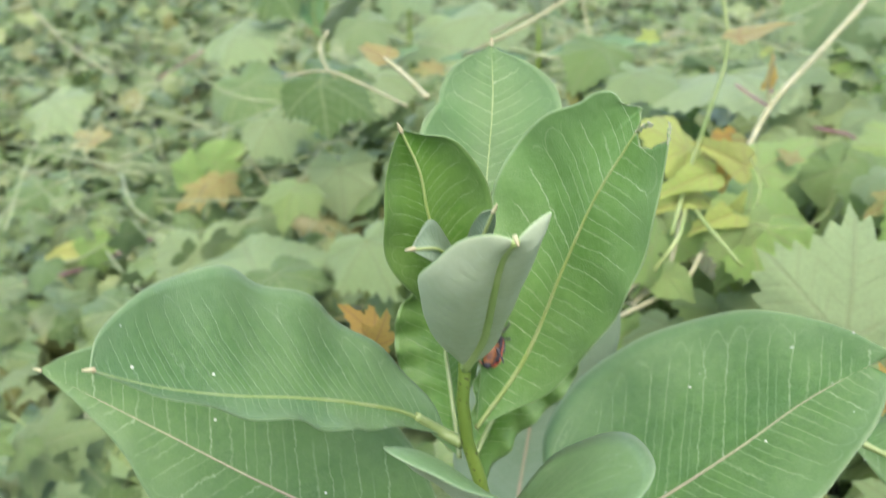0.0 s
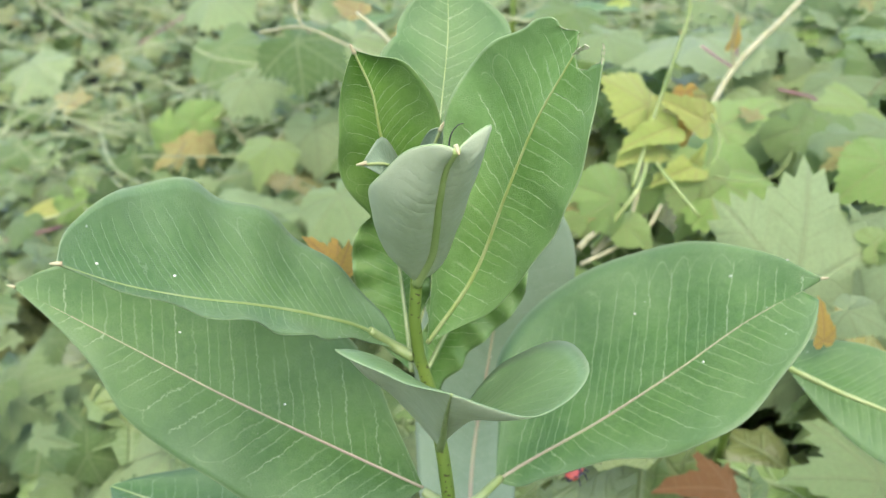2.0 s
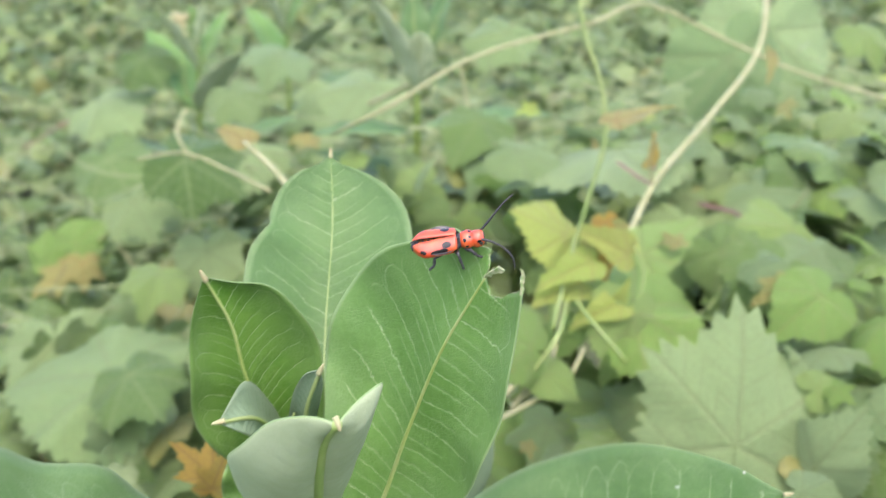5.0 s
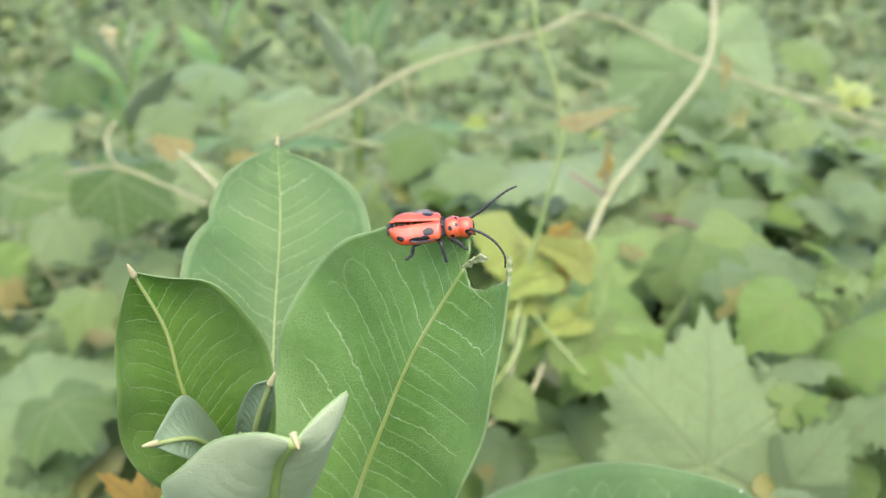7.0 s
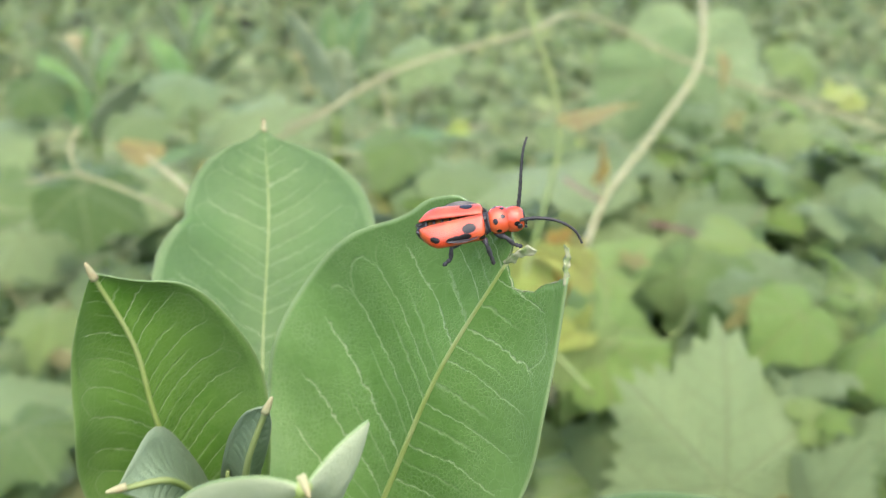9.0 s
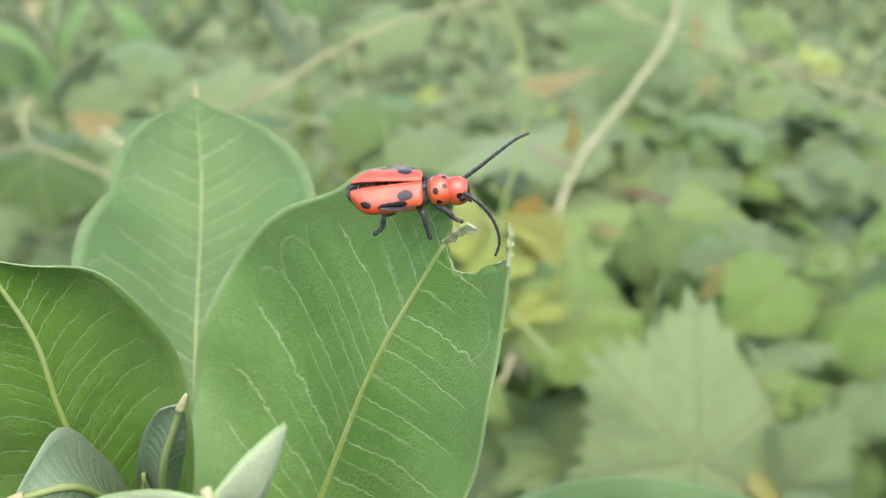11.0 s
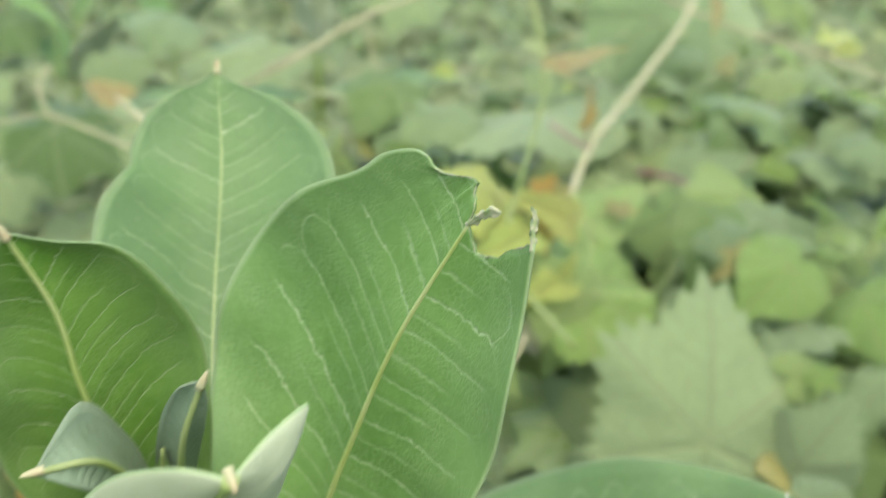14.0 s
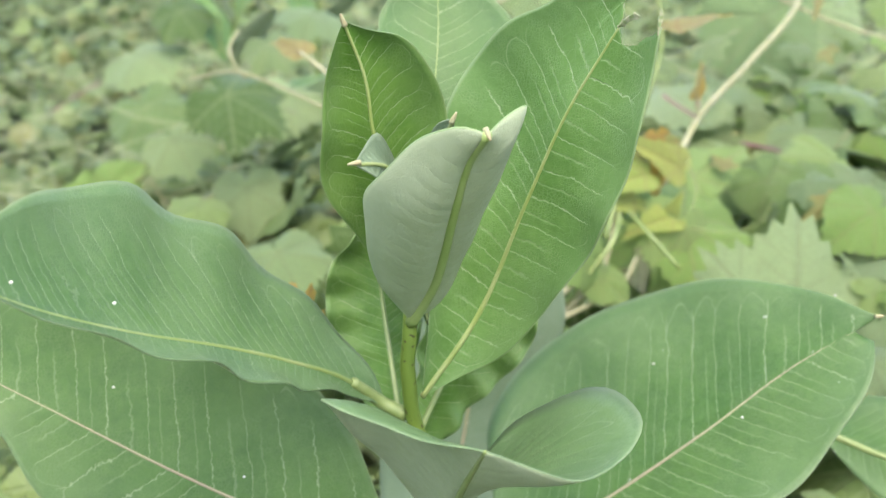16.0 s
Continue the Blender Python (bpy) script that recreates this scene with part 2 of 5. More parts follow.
VINE_YELLOWISH = vine_leaf_material("yellow_green_vine_leaf", [(0.2576, 0.4, 0.1), (0.224, 0.365, 0.09), (0.2912, 0.41, 0.13)], 0.42, True, vein=(0.2772, 0.3168, 0.1188))
VINE_YELLOW = vine_leaf_material("young_yellow_vine_leaf", [(0.42, 0.50, 0.12), (0.37, 0.48, 0.11), (0.45, 0.47, 0.13)], 0.4, True, vein=(0.3630, 0.3168, 0.1188))
VINE_BRONZE = vine_leaf_material("bronze_tinged_vine_leaf", [(0.33, 0.36, 0.13), (0.40, 0.35, 0.12), (0.31, 0.36, 0.12)], 0.4, True, vein=(0.3300, 0.1980, 0.0792))
VINE_ORANGE = vine_leaf_material("orange_vine_leaf", [(0.46, 0.30, 0.06), (0.48, 0.36, 0.08), (0.42, 0.23, 0.055)], 0.4, True, vein=(0.3300, 0.1980, 0.0792))
VINE_RUST = vine_leaf_material("rusty_vine_leaf", [(0.24, 0.125, 0.045), (0.28, 0.150, 0.050), (0.22, 0.120, 0.040)], 0.4, True, vein=(0.33, 0.20, 0.09))
STRAW = plain("dry_vine_stem", (0.2178, 0.2244, 0.0990), (0.2772, 0.2772, 0.1452), 80, 0.6)
GREEN_STEM = plain("green_vine_stem", (0.1320, 0.1980, 0.0462), (0.1980, 0.2508, 0.0792), 70, 0.5)
PALE_STEM = plain("pale_tendril", (0.190, 0.250, 0.100), (0.250, 0.290, 0.145), 70, 0.5)
PURPLE_STEM = plain("purple_vine_stem", (0.1452, 0.0660, 0.0726), (0.1980, 0.1056, 0.0990), 70, 0.5)
# soil painted near black: the shade of the leaf gaps is in its colour
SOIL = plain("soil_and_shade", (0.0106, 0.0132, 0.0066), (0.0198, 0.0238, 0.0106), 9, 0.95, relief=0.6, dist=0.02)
WHITE = plain("white_petal", (0.4950, 0.5016, 0.4488), (0.4092, 0.4224, 0.3300), 300, 0.6)


# ---- mesh tools ----
def mesh_object(name, verts, faces, mats, parent=None, uvs=None, slots=None, smooth=True):
    me = bpy.data.meshes.new(name)
    me.from_pydata([tuple(v) for v in verts], [], faces)
    for m in mats:
        me.materials.append(m)
    if uvs is not None:
        layer = me.uv_layers.new(name="UVMap")
        idx = np.empty(len(me.loops), dtype=np.int32)
        me.loops.foreach_get("vertex_index", idx)
        layer.data.foreach_set("uv", np.asarray(uvs, dtype=np.float32)[idx].ravel())
    if slots is not None:
        me.polygons.foreach_set("material_index", np.asarray(slots, dtype=np.int32))
    me.polygons.foreach_set("use_smooth", np.full(len(me.polygons), smooth))
    me.update()
    ob = new(name, me)
    ob.parent = parent
    return ob


def spline(pts, n):
    """n points on a smooth curve through pts, evenly by chord length."""
    p = np.asarray(pts, float)
    if len(p) == 2:
        return p[0] + np.linspace(0, 1, n)[:, None] * (p[1] - p[0])
    t = np.concatenate([[0], np.cumsum(np.linalg.norm(np.diff(p, axis=0), axis=1))])
    t /= t[-1]
    m = np.gradient(p, t, axis=0)
    out = []
    for u in np.linspace(0, 1, n):
        i = min(int(np.searchsorted(t, u, side="right")) - 1, len(p) - 2)
        h = t[i + 1] - t[i]
        x = (u - t[i]) / h
        out.append((2 * x**3 - 3 * x**2 + 1) * p[i] + (x**3 - 2 * x**2 + x) * h * m[i] + (-2 * x**3 + 3 * x**2) * p[i + 1] + (x**3 - x**2) * h * m[i + 1])
    return np.array(out)


def tube_data(path, radii, sides=8):
    """Vertices and faces of a tube along a path, closed at both ends."""
    path = np.asarray(path, float)
    r = np.interp(np.linspace(0, 1, len(path)), np.linspace(0, 1, len(radii)), radii)
    tan = np.gradient(path, axis=0)
    tan /= np.linalg.norm(tan, axis=1)[:, None] + 1e-12
    ref = np.array([0.0, 0.0, 1.0]) if abs(tan[0][2]) < 0.9 else np.array([1.0, 0.0, 0.0])
    verts, faces = [], []
    for i, (p, d) in enumerate(zip(path, tan)):
        ref = ref - d * ref.dot(d)
        ref /= np.linalg.norm(ref)
        other = np.cross(d, ref)
        for k in range(sides):
            a = 2 * math.pi * k / sides
            verts.append(p + r[i] * (math.cos(a) * ref + math.sin(a) * other))
    for i in range(len(path) - 1):
        for k in range(sides):
            k2 = (k + 1) % sides
            faces.append((i * sides + k, i * sides + k2, (i + 1) * sides + k2, (i + 1) * sides + k))
    faces.append(tuple(range(sides))[::-1])
    faces.append(tuple((len(path) - 1) * sides + k for k in range(sides)))
    return verts, faces


def tube(name, pts, radii, mat, parent=None, n=24, sides=8):
    v, f = tube_data(spline(pts, n), radii, sides)
    return mesh_object(name, v, f, [mat], parent)


def blob(name, at, r, mat, parent, power=2.0, nu=20, nv=24, taper=0.0):
    """A rounded body along x; u runs from back to front, v round it from the top."""
    verts, uvs, faces = [], [], []
    for i in range(nu + 1):
        a = math.pi * i / nu
        x, w = -math.cos(a), math.sin(a) ** (2 / power)
        w *= 1 + taper * x
        for k in range(nv + 1):
            b = 2 * math.pi * k / nv - math.pi
            verts.append((at[0] + r[0] * x, at[1] + r[1] * w * math.sin(b), at[2] + r[2] * w * math.cos(b)))
            uvs.append(((x + 1) / 2, b / math.pi))
    n = nv + 1
    for i in range(nu):
        for k in range(nv):
            faces.append((i * n + k, i * n + k + 1, (i + 1) * n + k + 1, (i + 1) * n + k))
    return mesh_object(name, verts, faces, [mat], parent, uvs)


# ---- ground ----
def slope(y):
    """The ground climbs gently away from the plant."""
    return 0.11 * min(7.0, max(0.0, y - 1.0) ** 1.5 / (0.6 + max(0.0, y - 1.0) ** 0.5))


def hills(x, y):
    """Height of the leaf carpet."""
    h = slope(y) + 0.40 + 0.05 * noise.noise((x * 1.7, y * 1.7, 0.3)) + 0.03 * noise.noise((x * 5, y * 5, 7.1))
    rise = 0.20 * math.exp(-(((x - 0.42) / 0.36) ** 2 + ((y - 0.75) / 0.55) ** 2))
    rise += 0.08 * math.exp(-(((x + 0.02) / 0.2) ** 2 + ((y - 0.85) / 0.3) ** 2))
    return h + rise


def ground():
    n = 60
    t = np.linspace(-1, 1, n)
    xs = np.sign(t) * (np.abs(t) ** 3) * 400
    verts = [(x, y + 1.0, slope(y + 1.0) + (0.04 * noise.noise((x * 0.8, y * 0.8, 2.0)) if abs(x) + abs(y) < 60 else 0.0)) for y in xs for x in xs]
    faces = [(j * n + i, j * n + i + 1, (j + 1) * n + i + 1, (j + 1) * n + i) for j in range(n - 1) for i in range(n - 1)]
    tagged(mesh_object("ground", verts, faces, [SOIL]), "soil under the vine carpet, painted near black with its shade", "ground", kind="structure")


ground()


# ---- vine leaves ----
def vine_outline(n, lobes, teeth, seed=0):
    rnd = random.Random(seed)
    pts = []
    for i in range(n):
        a = -math.pi + 2 * math.pi * (i + 0.5) / n
        b = abs(a)
        r = float(np.interp(b, *zip(*lobes)))
        r *= 1 + teeth * (0.5 if i % 2 else -0.5) * rnd.uniform(0.6, 1.4)
        pts.append((math.sin(a) * r, math.cos(a) * r))
    return pts


def vine_leaf_data(n, lobes, teeth, rings, droop, seed, fold=-0.05):
    """A lobed, toothed leaf 1 unit long: stalk end at the origin, tip along +y, upper side +z."""
    rnd = random.Random(seed)
    out = vine_outline(n, lobes, teeth, seed)
    ph = rnd.uniform(0, 6)
    verts, uvs, faces = [(0, 0, 0)], [(0, 0)], []
    for k in range(1, rings + 1):
        f = k / rings
        for x, y in out:
            px, py = x * f, y * f
            a = math.atan2(abs(px), py)
            r = math.hypot(px, py)
            pleat = 0.09 * r * (abs(math.sin(1.72 * a)) - 0.5)
            z = -droop * r * r + pleat + 0.09 * r * r * math.sin(5 * a + ph) + 0.12 * r * r * math.sin(2.2 * px / max(r, 0.01) + ph) + fold * abs(px)
            z += 0.05 * r * r * math.sin(9 * a + 2 * ph)
            verts.append((px, py, z))
            uvs.append((px, py))
    for i in range(n - 1):
        faces.append((0, 1 + i + 1, 1 + i))
    for k in range(1, rings):
        o, q = 1 + (k - 1) * n, 1 + k * n
        for i in range(n - 1):
            faces.append((o + i, o + i + 1, q + i + 1, q + i))
    return np.array(verts, float), np.array(uvs, float), faces


# half outlines: angle from the tip, reach
GRAPE = [(0.0, 1.0), (0.20, 0.83), (0.48, 0.70), (0.72, 0.76), (0.92, 0.84), (1.12, 0.70), (1.42, 0.60), (1.90, 0.66), (2.5, 0.52), (2.9, 0.30), (3.15, 0.08)]
MAPLE = [(0.0, 1.0), (0.18, 0.76), (0.44, 0.55), (0.70, 0.70), (0.90, 0.84), (1.08, 0.62), (1.38, 0.44), (1.85, 0.60), (2.4, 0.44), (2.9, 0.24), (3.15, 0.08)]
HEART = [(0.0, 1.0), (0.18, 0.84), (0.45, 0.72), (0.95, 0.68), (1.6, 0.62), (2.3, 0.60), (2.8, 0.42), (3.15, 0.10)]
YOUNG = [(0.0, 1.0), (0.16, 0.72), (0.38, 0.46), (0.60, 0.56), (0.76, 0.64), (0.95, 0.42), (1.3, 0.28), (1.8, 0.38), (2.5, 0.24), (3.15, 0.06)]
OVATE = [(0.0, 1.0), (0.10, 0.82), (0.24, 0.62), (0.5, 0.44), (1.0, 0.33), (1.8, 0.28), (2.6, 0.20), (3.15, 0.06)]


def turn_to(tip, face, size, at):
    """Matrix that lays a leaf with its tip along tip, its upper side towards face."""
    y = Vector(tip).normalized()
    z = Vector(face) - y * Vector(face).dot(y)
    z.normalize()
    x = y.cross(z)
    m = Matrix((x, y, z)).transposed().to_4x4()
    return Matrix.Translation(at) @ m @ Matrix.Scale(size, 4)


def carpet(name, region, count, sizes, detail, seed, label, depth=0.30):
    """Countless leaves that cover the ground, in one mesh."""
    rnd = random.Random(seed)
    kinds = [vine_leaf_data(detail[0], (GRAPE, MAPLE, HEART, MAPLE, MAPLE, YOUNG)[i], detail[1], detail[2], 0.14 + 0.09 * i, seed + i, 0.12 - 0.07 * i) for i in range(6)]
    V, U, F, base = [], [], [], 0
    for _ in range(count):
        x, y = region(rnd)
        lvl = rnd.random() ** 0.85
        z = hills(x, y) - depth * lvl + 0.02
        v, u, f = kinds[rnd.randrange(6)]
        face = (rnd.gauss(0, 0.6), rnd.gauss(-0.35, 0.6), 1.0)
        a = rnd.uniform(0, 2 * math.pi)
        tip = (math.cos(a), math.sin(a) - 0.3, -0.35 + rnd.gauss(0, 0.3))
        m = np.array(turn_to(tip, face, rnd.uniform(*sizes), (x, y, z)))
        V.append(v @ m[:3, :3].T + m[:3, 3])
        U.append(u)
        F.extend(tuple(i + base for i in g) for g in f)
        base += len(v)
    ob = mesh_object(name, np.concatenate(V), F, [VINE], None, np.concatenate(U))
    return tagged(ob, label, "vine leaves", kind="stuff")


def wedge(y0, y1, spread, power=1.0):
    def pick(rnd):
        y = y0 + (y1 - y0) * rnd.random() ** power
        return (rnd.uniform(-1, 1) * (0.35 + spread * y), y)
    return pick


carpet("lower_vine_carpet", wedge(0.3, 1.2, 0.5, 0.8), 3000, (0.035, 0.06), (24, 0.24, 2), 10, "shaded green vine leaves low in the thicket", 0.22)
carpet("middle_vine_carpet", wedge(0.72, 3.2, 0.50, 0.75), 30000, (0.013, 0.031), (20, 0.20, 2), 11, "dense carpet of small lobed green vine leaves")
carpet("far_vine_carpet", wedge(2.9, 9.0, 0.6, 0.6), 30000, (0.028, 0.06), (12, 0.2, 1), 12, "distant carpet of small green vine leaves")
carpet("outer_vine_carpet", lambda r: (r.uniform(-5, 5), r.uniform(-4, 0.2)), 7000, (0.08, 0.14), (12, 0.2, 1), 13, "green vine leaves around the plant", 0.1)


def flanks(rnd):
    y = rnd.uniform(0.1, 9.0)
    inner = 0.3 + 0.52 * y
    return (rnd.choice((-1, 1)) * rnd.uniform(inner, inner + 3.5), y)


carpet("flank_vine_carpet", flanks, 9000, (0.08, 0.14), (12, 0.2, 1), 14, "green vine leaves on both sides of the plant", 0.1)


# ---- milkweed ----
def milkweed_leaf(plant, rib, a, b, top=LEAF_TOP, under=LEAF_UNDER, rib_mat=RIB, closed=True, cup=0.0, wave=(0.0, 5, 0), ns=44, nu=10, rib_r=(0.0013, 0.0003), label="", slant=0.55, crown=None):
    """A leaf between its midrib and its two margins, seen from its upper side with the tip up: a on the left, b on the right."""
    R = spline(rib, ns)
    ends = ([rib[-1]] if closed else [])
    A, B = spline([rib[0], *a, *ends], ns), spline([rib[0], *b, *ends], ns)
    T = np.gradient(R, axis=0)
    N = np.cross(B - A, T)
    N[0], N[-1] = N[1], N[-2]
    N /= np.linalg.norm(N, axis=1)[:, None] + 1e-12
    arc = np.concatenate([[0.0], np.cumsum(np.linalg.norm(np.diff(R, axis=0), axis=1))])
    us = np.linspace(-1, 1, 2 * nu + 1)
    rows, uvs = [], []
    amp, freq, ph = wave
    for i in range(ns):
        s = i / (ns - 1)
        for u in us:
            e = (A if u < 0 else B)[i]
            w = abs(u)
            p = R[i] + w * (e - R[i])
            half = np.linalg.norm(e - R[i])
            bend = cup if isinstance(cup, float) else cup[0 if u < 0 else 1]
            p = p - N[i] * (bend * half * w * (1 - w) * 4)
            p = p + N[i] * amp * w**2 * math.sin(freq * 2 * math.pi * s + ph + (1.7 if u < 0 else 0)) * math.sin(math.pi * s)
            if crown and s > 0.75:
                # eaten end: the last row follows the chewed edge
                g = ((s - 0.75) / 0.25) ** 2
                end = R[-1] + w * ((A if u < 0 else B)[-1] - R[-1])
                side = np.array(crown[0 if u < 0 else 1], float)
                at = w * (len(side) - 1)
                k = min(int(at), len(side) - 2)
                bite = side[k] + (side[k + 1] - side[k]) * (at - k)
                jag = 0.00022 * np.array([noise.noise((u * 23, 3.3, 1.0)), noise.noise((u * 31, 1.3, 5.0)), noise.noise((u * 27, 7.3, 2.0))])
                p = p + g * (bite - end + jag)
            rows.append(p)
            # run of the side veins: they leave the rib at a slant and arch towards the tip
            gap = R - p
            k = int(np.argmin(np.einsum("ij,ij->i", gap, gap)))
            along = arc[k] + float(np.dot(p - R[k], T[k])) / np.linalg.norm(T[k])
            off = np.linalg.norm(p - R[k])
            uvs.append(((along - slant * off - 3.0 * off * off) / arc[-1], u))
    V = np.array(rows)
    nc = 2 * nu + 1
    NN = np.repeat(N, nc, axis=0)
    thick = 0.00035
    verts = np.concatenate([V, V - NN * thick])
    n = ns * nc
    faces, slots = [], []
    for i in range(ns - 1):
        for j in range(nc - 1):
            q = (i * nc + j, i * nc + j + 1, (i + 1) * nc + j + 1, (i + 1) * nc + j)
            faces.append(q)
            slots.append(0)
            faces.append(tuple(k + n for k in q[::-1]))
            slots.append(1)
    for i in range(ns - 1):
        for j, flip in ((0, False), (nc - 1, True)):
            q = (i * nc + j, (i + 1) * nc + j, (i + 1) * nc + j + n, i * nc + j + n)
            faces.append(q[::-1] if flip else q)
            slots.append(0)
    for j in range(nc - 1):
        q = ((ns - 1) * nc + j, (ns - 1) * nc + j + 1, (ns - 1) * nc + j + 1 + n, (ns - 1) * nc + j + n)
        faces.append(q)
        slots.append(0)
    leaf = mesh_object("leaf", verts, faces, [top, under], plant, np.concatenate([uvs, uvs]), slots)
    if label:
        leaf["label"] = label
    v, f = tube_data(R - N * 0.0002, rib_r, 8)
    mesh_object("midrib", v, f, [rib_mat], leaf)
    return leaf


def stalk(plant, pts, r, mat=STEM, name="petiole"):
    return tube(name, pts, r, mat, plant, 14, 10)


def simple_leaf(plant, base, az, elev, length, width, droop, top=LEAF_TOP):
    """A leaf by its bearing, its rise in degrees, its length and its width."""
    b = np.array(base, float)
    h = np.array([az[0], az[1], 0.0]) / math.hypot(*az)
    up, e = np.array([0.0, 0.0, 1.0]), radians(elev)
    side = np.cross(h, up)
    lift = up * math.cos(e) - h * math.sin(e)
    at = lambda s: b + length * (s * (math.cos(e) * h + math.sin(e) * up) - droop * s * s * up)
    rib = [at(s) for s in (0.0, 0.3, 0.6, 0.85, 1.0)]
    prof = ((0.12, 0.55), (0.35, 1.0), (0.62, 0.95), (0.85, 0.55), (0.95, 0.25))
    a = [at(s) - side * width / 2 * w + lift * width * 0.10 * w for s, w in prof]
    c = [at(s) + side * width / 2 * w + lift * width * 0.10 * w for s, w in prof]
    return milkweed_leaf(plant, rib, a, c, top, cup=0.06, wave=(0.0012, 4, base[0] * 50), ns=22, nu=5, rib_r=(0.0013, 0.0004))


BITE = ([(0.0454, 0.2292, 0.7401), (0.0459, 0.2286, 0.7425), (0.0456, 0.2292, 0.7439), (0.0459, 0.2288, 0.7454), (0.0459, 0.2289, 0.7448), (0.0456, 0.2293, 0.7453), (0.0452, 0.2297, 0.7456), (0.0442, 0.2312, 0.7453), (0.0429, 0.2328, 0.7451), (0.0418, 0.2343, 0.7458), (0.0412, 0.2353, 0.7471)],
        [(0.0454, 0.2292, 0.7401), (0.0452, 0.2287, 0.7393), (0.0456, 0.2277, 0.7369), (0.0466, 0.2262, 0.7371), (0.0475, 0.2249, 0.7373), (0.0484, 0.2237, 0.7386), (0.0497, 0.2218, 0.7397), (0.0510, 0.2199, 0.7408)])


def main_milkweed():
    plant = tagged(new("milkweed_plant"), "tall milkweed plant with broad waxy green leaves", "plant", "milkweed plants")
    tube("stem", [(0.03, 0.26, 0.0), (0.028, 0.256, 0.3), (0.0215, 0.250, 0.54), (0.0176, 0.2482, 0.602), (0.0122, 0.2482, 0.6368), (0.0075, 0.2485, 0.655), (0.0079, 0.249, 0.6722), (0.0075, 0.249, 0.684)],
         (0.0036, 0.0033, 0.0029, 0.0026, 0.0025, 0.0022, 0.0016), STEM, plant, 60, 14)
    # upper pair that leans back, and the large one that the beetle feeds on
    milkweed_leaf(plant, [(0.012, 0.256, 0.668), (0.014, 0.2874, 0.7075), (0.016, 0.303, 0.731), (0.0157, 0.3105, 0.743)],
                  [(0.000, 0.264, 0.690), (-0.0046, 0.275, 0.709), (-0.0048, 0.285, 0.7205), (-0.0031, 0.2915, 0.7260), (-0.0003, 0.2945, 0.7288), (0.0010, 0.2975, 0.7297), (0.0008, 0.2985, 0.7306), (0.0016, 0.3015, 0.7334), (0.0042, 0.3040, 0.7373), (0.0081, 0.3065, 0.7398), (0.0133, 0.3090, 0.7413), (0.0150, 0.3100, 0.7424)],
                  [(0.026, 0.264, 0.690), (0.0335, 0.279, 0.712), (0.0352, 0.2920, 0.7275), (0.0327, 0.3005, 0.7339), (0.0281, 0.3040, 0.7377), (0.0224, 0.3075, 0.7398), (0.0180, 0.3090, 0.7411), (0.0162, 0.3100, 0.7422)],
                  LEAF_TOP, cup=0.10, wave=(0.0005, 4, 1), rib_r=(0.0004, 0.0002), ns=72)
    eaten = milkweed_leaf(plant, [(0.011, 0.2505, 0.652), (0.0225, 0.2520, 0.670), (0.0321, 0.2448, 0.7013), (0.0382, 0.2372, 0.7223), (0.0454, 0.2292, 0.7401)],
                  [(0.0120, 0.2490, 0.672), (0.0128, 0.2530, 0.695), (0.0154, 0.2630, 0.7154), (0.0201, 0.2620, 0.727), (0.0273, 0.254, 0.7373), (0.0350, 0.2434, 0.7437), (0.0366, 0.2413, 0.7456), (0.0388, 0.2384, 0.7470), (0.0405, 0.2362, 0.7474), (0.0412, 0.2353, 0.7471)],
                  [(0.0200, 0.2500, 0.6575), (0.0252, 0.2480, 0.661), (0.0374, 0.2358, 0.6815), (0.0454, 0.2253, 0.7029), (0.049, 0.2211, 0.721), (0.0503, 0.2204, 0.733), (0.0510, 0.2199, 0.7408)],
                  LEAF_YOUNG, closed=False, cup=0.08, wave=(0.0006, 5, 0.4), ns=80, nu=26, rib_r=(0.00075, 0.00030), rib_mat=RIB_BRIGHT, slant=0.25, crown=BITE, label="broad green leaf with its tip eaten ragged")
    # left one of the upper pair
    milkweed_leaf(plant, [(0.007, 0.250, 0.674), (0.003, 0.243, 0.700), (-0.0012, 0.239, 0.718), (-0.0026, 0.237, 0.7275), (-0.007, 0.2335, 0.7395)],
                  [(-0.0042, 0.2438, 0.693), (-0.0112, 0.2397, 0.7047), (-0.0113, 0.2368, 0.7175), (-0.0103, 0.2349, 0.729), (-0.008, 0.2337, 0.737)],
                  [(0.013, 0.247, 0.692), (0.0145, 0.244, 0.712), (0.014, 0.242, 0.721), (0.0107, 0.2397, 0.729), (0.0044, 0.2367, 0.7363), (-0.0020, 0.235, 0.7378)],
                  LEAF_DEEP, cup=0.22, slant=0.55, wave=(0.0005, 4, 2), rib_r=(0.00055, 0.0003), rib_mat=RIB_BRIGHT)
